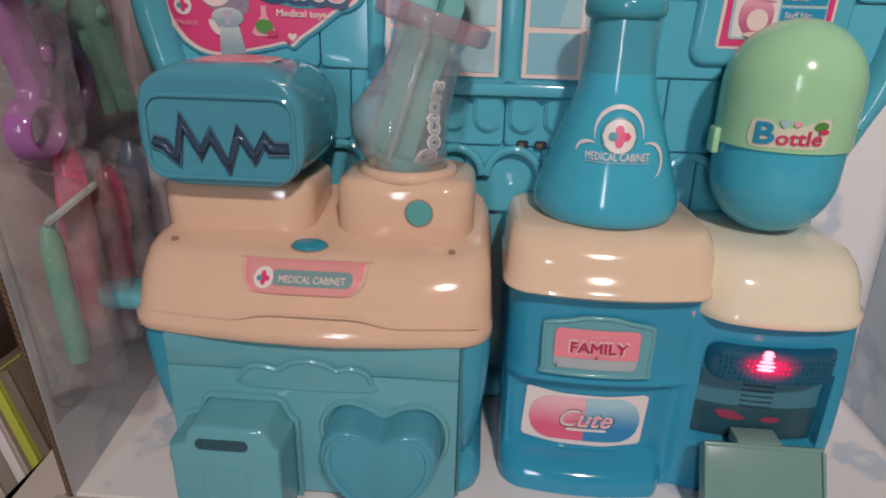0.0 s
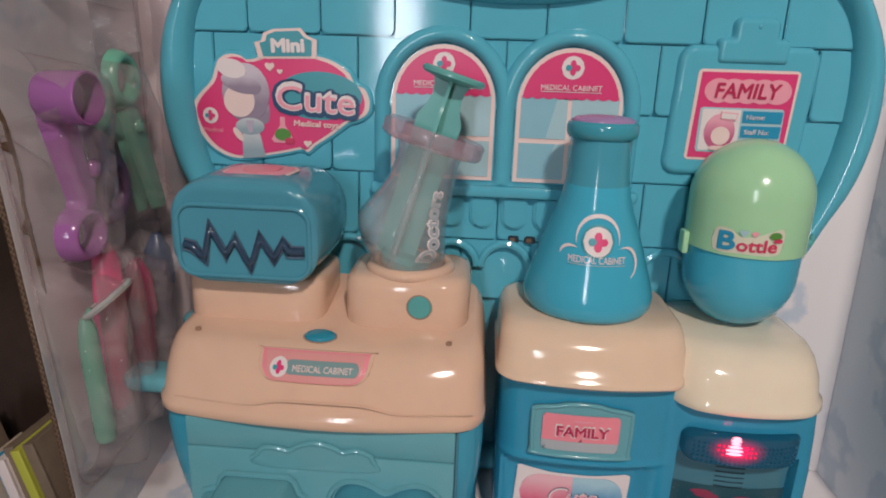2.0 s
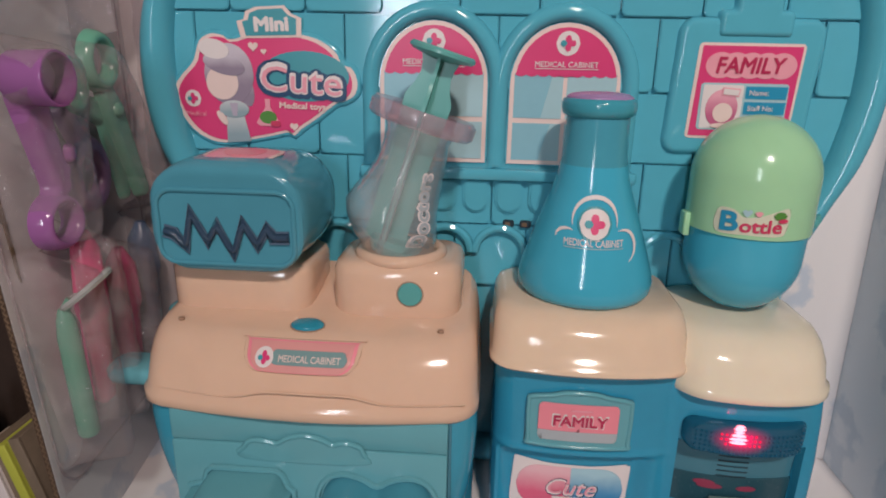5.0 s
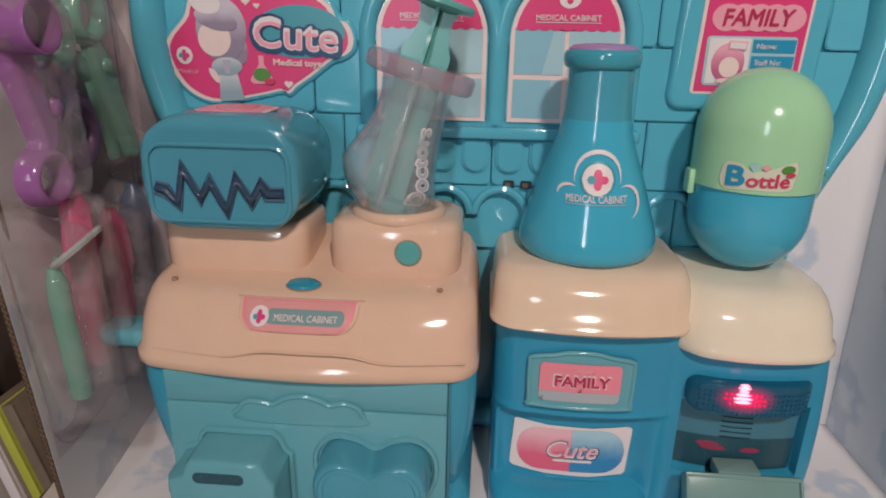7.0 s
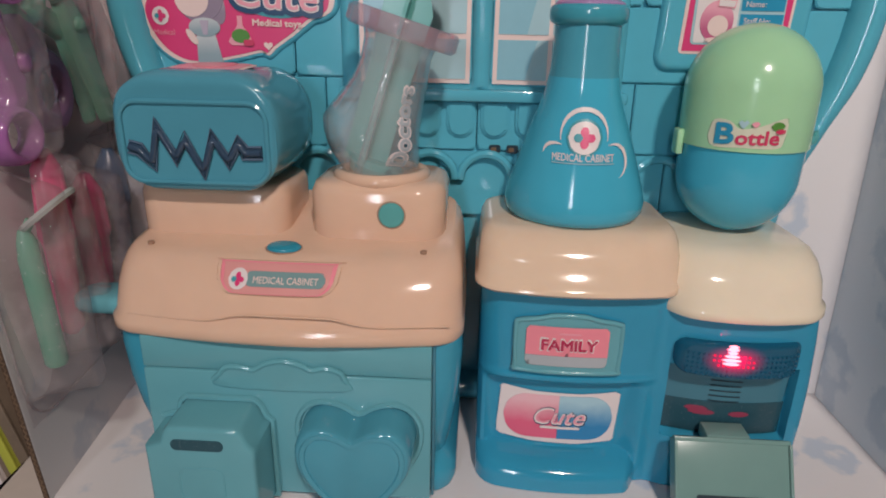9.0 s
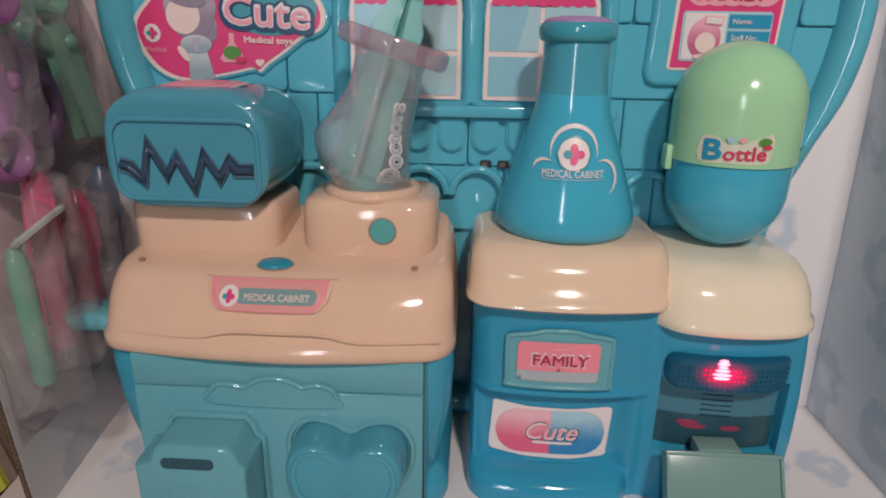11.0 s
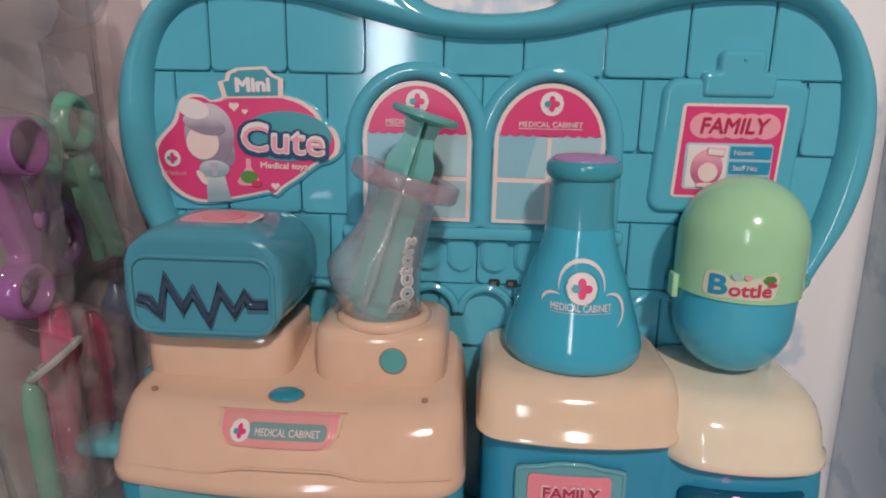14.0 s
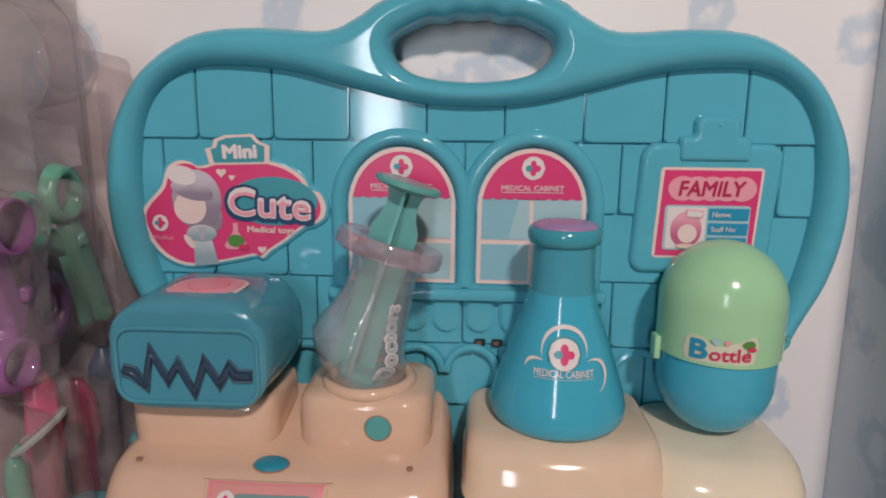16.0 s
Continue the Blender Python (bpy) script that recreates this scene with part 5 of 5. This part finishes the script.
# ---- capsule bottle ----
BX, BY, BZ = 0.1335, -0.0300, 0.2275
bottle = thing("toy_bottle", (BX, BY, BZ), "capsule-shaped toy bottle, pale green over blue, on the ivory top", "toy bottle")
SEAM = BZ + 0.0475
lower = [(0.0, BZ)] + [(0.0308 * math.sin(radians(a)), BZ + 0.0320 - 0.0320 * math.cos(radians(a))) for a in range(8, 91, 7)] + [(0.0311, SEAM)]
part("base_half", lathe([(max(r, 0.0004), z) for r, z in lower], BX, BY, 64), M_FLASK, bottle, "blue lower half", 60)
upper = [(0.0311, SEAM - 0.0004), (0.0322, SEAM), (0.0322, SEAM + 0.0280)] + [(0.0322 * math.cos(radians(a)), SEAM + 0.0280 + 0.0320 * math.sin(radians(a))) for a in range(6, 90, 7)] + [(0.0004, SEAM + 0.0600)]
part("cap_half", lathe(upper, BX, BY, 64), M_GREEN, bottle, "pale green upper half", 60)
part("latch", box(BX - 0.0348, BX - 0.0310, BY - 0.0045, BY + 0.0045, SEAM - 0.0065, SEAM + 0.0068, 0.0012), M_GREEN, bottle, "green snap latch")
part("hinge", box(BX + 0.0310, BX + 0.0370, BY - 0.0035, BY + 0.0035, SEAM + 0.0000, SEAM + 0.0050, 0.0015), M_BUTTON, bottle, "teal hinge knob")
part("hinge", tube([(BX + 0.0370, BY, SEAM + 0.001), (BX + 0.0380, BY, SEAM + 0.004), (BX + 0.0370, BY, SEAM + 0.007)], 0.0016, 8), M_BUTTON, bottle)


def bottle_map(u, v, h):
    a = (u * 0.80 - 0.0078) / 0.0322 - 0.10
    return Vector((BX + (0.0322 + h) * math.sin(a), BY - (0.0322 + h) * math.cos(a), SEAM + v * 0.80 + 0.0002 + 0.03 * u))


CURVED.add(bottle_map)
BS = spline([(-0.0200, 0.0035), (-0.0200, 0.0180), (-0.0100, 0.0185), (-0.0040, 0.0140), (0.0060, 0.0150), (0.0170, 0.0190), (0.0230, 0.0190), (0.0225, 0.0060), (0.0180, 0.0020), (0.0, 0.0025)], 5)
part("bottle_sticker", leaf(BS, bottle_map, 0.0003), M_LABEL, bottle, "pale word sticker")
words("bottle_text", "B", -0.0118, 0.0108, 0.0100, M_BLUEP, bottle, bottle_map, 0.0007, height=0.0118, bold=0.03)
words("bottle_text", "ottle", 0.0068, 0.0085, 0.0240, M_REDP, bottle, bottle_map, 0.0007, height=0.0080, bold=0.025)
part("sticker_print", leaf(heart(0.0045, 0.0165, 0.0024), bottle_map, 0.0009), M_PINK_L, bottle)
part("sticker_print", leaf(ellipse(0.0170, 0.0155, 0.0040, 0.0026), bottle_map, 0.0009), M_LEAF, bottle)
part("sticker_print", leaf(rrect(0.0160, 0.0215, 0.0110, 0.0138, 0.001), bottle_map, 0.0012), M_REDP, bottle)
part("sticker_print", leaf(heart(-0.002, 0.0170, 0.0030), bottle_map, 0.0008), M_SKYL, bottle)

# ---- blister pack of instruments on the left wall ----
XB = -0.2255


def wall_plate(name, sdf, y0, y1, z0, z1, x_face, thick, mat, parent, label="", step=0.0012, w=0.003):
    """A rounded flat piece that lies against the left wall; its plan is given in (y, z)."""
    bm = relief(sdf, y0, y1, z0, z1, step, half_round(thick, w, 0.0), 0.0)
    for v in bm.verts:
        u, h = v.co.x, -v.co.y
        v.co.x, v.co.y = x_face + h, u
    return part(name, bm, mat, parent, label, 55)


def capsule_sdf(y0, z0, y1, z1, r0, r1=None):
    r1 = r0 if r1 is None else r1

    def f(Y, Z):
        ey, ez = y1 - y0, z1 - z0
        t = np.clip(((Y - y0) * ey + (Z - z0) * ez) / (ey * ey + ez * ez + 1e-12), 0, 1)
        return r0 + (r1 - r0) * t - np.hypot(Y - y0 - t * ey, Z - z0 - t * ez)
    return f


def ring_sdf(y, z, ry, rz, w):
    return lambda Y, Z: w - np.abs(np.hypot((Y - y) / ry, (Z - z) / rz) - 1) * min(ry, rz)


def union(*fs):
    def f(Y, Z):
        d = fs[0](Y, Z)
        for g in fs[1:]:
            d = np.maximum(d, g(Y, Z))
        return d
    return f


scope = thing("toy_otoscope", (-0.235, -0.09, 0.268), "glossy purple toy ear scope in clear packaging on the box side", "toy otoscope")
N = 36
cup = []
for r, x in ((0.0080, -0.2290), (0.0112, -0.2284), (0.0122, -0.2262), (0.0124, -0.2180), (0.0126, -0.2080), (0.0126, -0.2060), (0.0122, -0.2052), (0.0112, -0.2052), (0.0108, -0.2080), (0.0104, -0.2150)):
    cup.append([(x, -0.0985 - 0.10 * (x + 0.236) + r * math.cos(2 * math.pi * i / N), 0.3500 + r * math.sin(2 * math.pi * i / N)) for i in range(N)])
part("cup", loft(cup), M_PURPLE, scope, "purple open cup", 50)
wall_plate("grip", union(capsule_sdf(-0.0960, 0.342, -0.0850, 0.298, 0.0100, 0.0075), capsule_sdf(-0.083, 0.305, -0.0885, 0.292, 0.0065)), -0.11, -0.06, 0.28, 0.36, -0.2300, 0.0085, M_PURPLE, scope, "purple grip", w=0.005)
wall_plate("finger_ring", ring_sdf(-0.0905, 0.2805, 0.0118, 0.0112, 0.0034), -0.112, -0.07, 0.262, 0.30, -0.2300, 0.0105, M_PURPLE, scope, "", w=0.0034)
wall_plate("boss", capsule_sdf(-0.0795, 0.312, -0.0790, 0.314, 0.0042), -0.09, -0.07, 0.304, 0.322, -0.2225, 0.003, M_PURPLE, scope)

violet_ring = thing("toy_reflex_hammer", (-0.235, -0.053, 0.268), "dull violet ring under clear film", "toy instrument")
wall_plate("ring", union(ring_sdf(-0.053, 0.2955, 0.0125, 0.0160, 0.0045), capsule_sdf(-0.058, 0.315, -0.066, 0.330, 0.006)), -0.08, -0.03, 0.27, 0.34, -0.2340, 0.006, M_VIOLET, violet_ring)

shears = thing("toy_scissors", (-0.235, -0.025, 0.279), "mint green toy scissors in clear packaging on the box side", "toy scissors")
wall_plate("handle_ring", ring_sdf(-0.0370, 0.3545, 0.0112, 0.0125, 0.0036), -0.056, -0.02, 0.336, 0.374, -0.2300, 0.0075, M_MINT, shears, "", w=0.0036)
wall_plate("handle_ring", ring_sdf(-0.0600, 0.3420, 0.0112, 0.0125, 0.0036), -0.080, -0.04, 0.322, 0.362, -0.2330, 0.0060, M_MINT, shears, "", w=0.0036)
wall_plate("blade", union(capsule_sdf(-0.0340, 0.3400, -0.0280, 0.3275, 0.0060, 0.0085), capsule_sdf(-0.0280, 0.3275, -0.0090, 0.2790, 0.0085, 0.0060)), -0.05, 0.0, 0.268, 0.352, -0.2310, 0.0060, M_MINT, shears, "mint blade")
wall_plate("blade", union(capsule_sdf(-0.0520, 0.3340, -0.0300, 0.3255, 0.0055, 0.0080), capsule_sdf(-0.0300, 0.3255, -0.0200, 0.2780, 0.0070, 0.0045)), -0.065, -0.005, 0.268, 0.345, -0.2345, 0.0045, M_MINT, shears, "darker mint blade")
wall_plate("rivet", capsule_sdf(-0.0280, 0.3275, -0.0278, 0.3278, 0.0042), -0.035, -0.021, 0.320, 0.335, -0.2252, 0.0028, M_MINT, shears)

mirror = thing("toy_dental_mirror", (-0.230, -0.100, 0.160), "mint handled toy dental mirror with a round grey face", "toy mirror")
part("handle", tube([(-0.2260, -0.0985, 0.2350), (-0.2255, -0.0985, 0.2290), (-0.2255, -0.0988, 0.2200), (-0.2245, -0.0985, 0.1950), (-0.2235, -0.0980, 0.1640), (-0.2235, -0.0980, 0.1620)], [0.0026, 0.0045, 0.0052, 0.0055, 0.0056, 0.0046], 14), M_MINT, mirror, "mint rod handle", 50)
mf = part("mirror_face", lathe([(0.0010, -0.0016), (0.0150, -0.0016), (0.0160, 0.0), (0.0150, 0.0016), (0.0138, 0.0010)], 0, 0, 36), M_MIRROR, mirror, "grey round mirror face", 50)
mf.matrix_world = Matrix.Translation((-0.2190, -0.0885, 0.2425)) @ Vector((-0.60, -0.16, 0.79)).to_track_quat("Z", "Y").to_matrix().to_4x4()
part("neck", tube([(-0.2260, -0.0985, 0.2330), (-0.2230, -0.0960, 0.2395)], 0.0024, 8), M_MINT, mirror)


def wand(name, y, z0, z1, r, mat, label, lean=0.0, x=-0.2265):
    ob = thing(name, (x, y, z0), label, "toy instrument")
    part("body", tube([(x, y, z0), (x, y + lean * 0.05, z0 + 0.004), (x, y + lean * 0.3, z0 + (z1 - z0) * 0.35), (x, y + lean * 0.5, z0 + (z1 - z0) * 0.5), (x, y + lean * 0.55, z0 + (z1 - z0) * 0.56), (x, y + lean * 0.9, z1 - 0.010), (x, y + lean, z1)], [r * 0.3, r * 0.75, r * 0.8, r * 0.85, r * 1.05, r * 0.85, r * 0.3], 14), mat, ob, "", 55)
    part("ridge", tube([(x + r * 0.85, y + lean * 0.6, z0 + (z1 - z0) * 0.58), (x + r * 0.72, y + lean * 0.9, z1 - 0.012)], r * 0.2, 8), mat, ob)
    return ob


wands = []
wands += [wand("toy_thermometer", -0.0770, 0.166, 0.266, 0.0085, M_HOTPINK, "bright pink toy thermometer in clear packaging", 0.004)]
wands += [wand("toy_tweezers", -0.0440, 0.172, 0.247, 0.0100, M_MAROON, "deep pink toy tweezers in clear packaging", 0.002, -0.2285)]
wands += [wand("toy_scalpel", -0.0180, 0.185, 0.256, 0.0095, M_NAVY, "navy blue toy scalpel in clear packaging", 0.002, -0.2285)]

for ob, dx, dz in ((scope, 0.0035, -0.002), (violet_ring, 0.0040, 0.0), (shears, 0.0035, 0.0), (mirror, 0.0045, 0.0), *((q, 0.0040, 0.003) for q in wands)):
    ob.location.x += dx
    ob.location.z += dz

film = thing("blister_pack", (-0.237, -0.05, 0.13), "clear crinkled blister film over toy instruments", "blister pack")
shape = union(capsule_sdf(-0.100, 0.350, -0.098, 0.350, 0.0215), capsule_sdf(-0.088, 0.335, -0.089, 0.280, 0.019), capsule_sdf(-0.045, 0.350, -0.012, 0.283, 0.021), capsule_sdf(-0.098, 0.250, -0.100, 0.160, 0.0165), capsule_sdf(-0.077, 0.262, -0.076, 0.168, 0.014), capsule_sdf(-0.044, 0.245, -0.044, 0.175, 0.015),
              capsule_sdf(-0.018, 0.25, -0.018, 0.19, 0.015), capsule_sdf(-0.060, 0.425, -0.035, 0.425, 0.030), capsule_sdf(0.012, 0.425, 0.012, 0.26, 0.014), capsule_sdf(-0.035, 0.39, -0.035, 0.37, 0.009))
NY, NZ = 76, 170
YY, ZZ = np.meshgrid(np.linspace(-0.113, 0.0225, NY), np.linspace(0.132, 0.462, NZ))
DD = np.clip(shape(YY, ZZ) / 0.011, 0, 1)
HH = (0.0360 + 0.014 * np.exp(-((YY + 0.10) ** 2 + (ZZ - 0.35) ** 2) / 0.0004)) * DD * DD * (3 - 2 * DD)
bm = bmesh.new()
gv = [[bm.verts.new((wall_left_x(YY[j, i], ZZ[j, i]) + 0.0007 + HH[j, i] + 0.0011 * noise.noise(Vector((YY[j, i] * 70, ZZ[j, i] * 70, 3))) + 0.0005 * noise.noise(Vector((YY[j, i] * 260, ZZ[j, i] * 260, 8))), YY[j, i], ZZ[j, i])) for i in range(NY)] for j in range(NZ)]
for j in range(NZ - 1):
    for i in range(NY - 1):
        bm.faces.new((gv[j][i], gv[j][i + 1], gv[j + 1][i + 1], gv[j + 1][i]))
part("film", bm, M_FILM, film, "clear vacuum-formed film", 80)
part("film_edge", tube([(wall_left_x(y, z) + 0.0013, y, z) for y, z in dense(rrect(-0.1125, 0.0185, 0.1330, 0.4610, 0.02), 0.01)], 0.0007, 6, True), M_FILM, film, "folded rim of the clear film")
part("hanger_dome", lathe([(0.0180, 0.0), (0.0172, 0.004), (0.0140, 0.008), (0.0080, 0.0105), (0.0005, 0.0112)], 0, 0, 28, (False, False)), M_FILM, film, "empty clear dome").matrix_world = Matrix.Translation((-0.2100, -0.0460, 0.4250)) @ pose(0, 0, 0, 0, 90, 0)

# ---- torn cardboard edge and flap ----
edge = thing("torn_edge", (-0.239, -0.1175, FLOOR), "torn brown corrugated edge of the box side", "cardboard edge")
zig = []
for i in range(150):
    z = FLOOR + 0.001 + i * 0.00165
    zig.append((wall_left_x(-0.1165, z) - 0.0015 + (0.0008 if i % 2 else -0.0007), -0.1168 + random.uniform(-0.0003, 0.0003), z))
part("corrugation", tube(zig, 0.0005, 5), M_KRAFT, edge, "brown corrugation", raw=False)
part("liner", loft([[(wall_left_x(-0.116, z) - dx, y, z) for dx, y in ((0.0030, -0.1168), (0.0002, -0.1168), (0.0002, -0.1158), (0.0030, -0.1158))] for z in (FLOOR, 0.345)]), M_LINER, edge, "dark brown inner layer")
TEAR = [(-0.1130, 0.352), (-0.1080, 0.346), (-0.1045, 0.337), (-0.1030, 0.322), (-0.1022, 0.310), (-0.1040, 0.297), (-0.1035, 0.285), (-0.1030, 0.262), (-0.1038, 0.250), (-0.1052, 0.256), (-0.1058, 0.281), (-0.1095, 0.283), (-0.1096, 0.286), (-0.1058, 0.290), (-0.1062, 0.297), (-0.1045, 0.309), (-0.1050, 0.321), (-0.1115, 0.3245), (-0.1116, 0.327), (-0.1062, 0.327), (-0.1070, 0.336), (-0.1100, 0.341)]
part("tear", leaf(TEAR, lambda u, v, h: Vector((wall_left_x(u, v) + h, u, v)), 0.0009, 0.0006), M_KRAFT, edge, "brown tear in the white liner")
flap = thing("box_flap", (-0.24, -0.16, FLOOR - 0.005), "pale cardboard flap lying open before the box", "box flap")
part("flap_sheet", box(-0.236, 0.236, -0.230, -0.1145, FLOOR - 0.0050, FLOOR - 0.0012, 0.0008), M_PALE, flap)
side = thing("box_flap", (-0.30, -0.12, FLOOR - 0.005), "pale cardboard side flap lying open", "box flap")
bm = leaf([(-0.2290, -0.160), (-0.2345, -0.050), (-0.2560, -0.066), (-0.2615, -0.080), (-0.2570, -0.118), (-0.2600, -0.160)], lambda u, v, h: Vector((u, v, FLOOR - 0.0045 + h)), 0.0030, 0.0030)
part("flap_sheet", bm, M_PALE, side)

# ---- room round the box ----


def room_slab(name, x0, x1, y0, y1, z0, z1, mat, label):
    return tagged(part(name, box(x0, x1, y0, y1, z0, z1, 0.002), mat), label, "room", kind="structure")


room_slab("ground", -2.0, 2.0, -2.4, 0.5, -0.70, -0.66, M_WALL, "plain room floor")
table = thing("low_table", (0.3, -0.6, -0.66), "pale wooden table under the toy box", "table")
part("tabletop", box(-0.2440, 1.2, -0.62, 0.40, 0.052, FLOOR - 0.0055, 0.003), M_TABLE, table)
for x in (-0.20, 1.1):
    for y in (-0.55, 0.33):
        part("leg", box(x - 0.025, x + 0.025, y - 0.025, y + 0.025, -0.66, 0.052, 0.003), M_TABLE, table)
SOUTH = [(-2.0, -0.56, -0.66, 2.4), (-0.30, 2.0, -0.66, 2.4), (-0.56, -0.30, -0.66, 0.30), (-0.56, -0.30, 1.25, 2.4)]
for k, (x0, x1, z0, z1) in enumerate(SOUTH):
    room_slab("wall_south", x0, x1, -2.4, -2.35, z0, z1, M_WALL, "plain beige room wall")
room_slab("wall_north", -2.0, 2.0, 0.45, 0.5, -0.66, 2.4, M_WALL, "plain beige room wall")
room_slab("wall_west", -2.0, -1.95, -2.34, 0.44, -0.66, 2.4, M_WALL, "plain beige room wall")
room_slab("wall_east", 1.95, 2.0, -2.34, 0.44, -0.66, 2.4, M_WALL, "plain beige room wall")
room_slab("ceiling", -2.0, 2.0, -2.4, 0.5, 2.4, 2.45, M_WALL, "plain ceiling")

# shelf of books beside the box
stand = thing("side_shelf", (-0.65, 0.0, -0.66), "dark side shelf beside the toy box", "shelf")
part("shelf_top", box(-1.0, -0.290, -0.35, 0.43, -0.04, 0.0, 0.003), M_CLOTH, stand)
part("shelf_side", box(-1.0, -0.97, -0.33, 0.42, -0.66, -0.04, 0.003), M_CLOTH, stand)
part("shelf_side", box(-0.320, -0.292, -0.33, 0.42, -0.66, -0.04, 0.003), M_CLOTH, stand)
bag = thing("cloth_bag", (-0.55, 0.2, 0.0), "dark brown cloth bag slumped behind the books", "bag")
part("sack", loft([level(-0.95 + d, -0.275 - d, 0.050 + d, 0.38 - d, 0.06, z, 0.01) for z, d in ((0.0, 0.01), (0.02, 0.0), (0.10, 0.003), (0.14, 0.012), (0.162, 0.03), (0.170, 0.06))]), M_CLOTH, bag, "", 60)


def book(x, y, w, d, h, lean, mat, cover):
    ob = thing("book", (x, y, 0.0), cover, "book", "books on the side shelf")
    part("pages", box(-w / 2 + 0.001, w / 2 - 0.001, 0.002, d - 0.004, 0.003, h - 0.003, 0.0006), M_PAGES, ob)
    part("cover", box(-w / 2, -w / 2 + 0.001, 0, d, 0, h, 0.0003), mat, ob)
    part("cover", box(w / 2 - 0.001, w / 2, 0, d, 0, h, 0.0003), mat, ob)
    part("spine", box(-w / 2, w / 2, -0.001, 0.0015, 0, h, 0.0004), mat, ob)
    for c in ob.children:
        c.matrix_parent_inverse = Matrix.Identity(4)
    ob.matrix_world = pose(x, y, 0.004, 0, lean, 0)
    return ob


COVERS = ((M_BROWN, "dark brown booklet leaning with others", 0.120), (M_LIME, "thin yellow-green booklet leaning with others", 0.112), (M_BROWN, "dark brown booklet leaning with others", 0.108), (M_WHITE, "thin white booklet leaning with others", 0.100), (M_BLUEP, "thin blue booklet leaning with others", 0.094), (M_TABLE, "grey-beige booklet leaning with others", 0.090), (M_MAROON, "thin dark red booklet leaning with others", 0.084))
for k in range(14):
    mat, cover, tall = COVERS[k % 7]
    book(-0.283 - 0.0088 * k, -0.045 + random.uniform(-0.008, 0.008), random.uniform(0.0060, 0.0084), 0.05, tall + random.uniform(-0.004, 0.004), -14 + random.uniform(-1.5, 1.5), mat, cover)
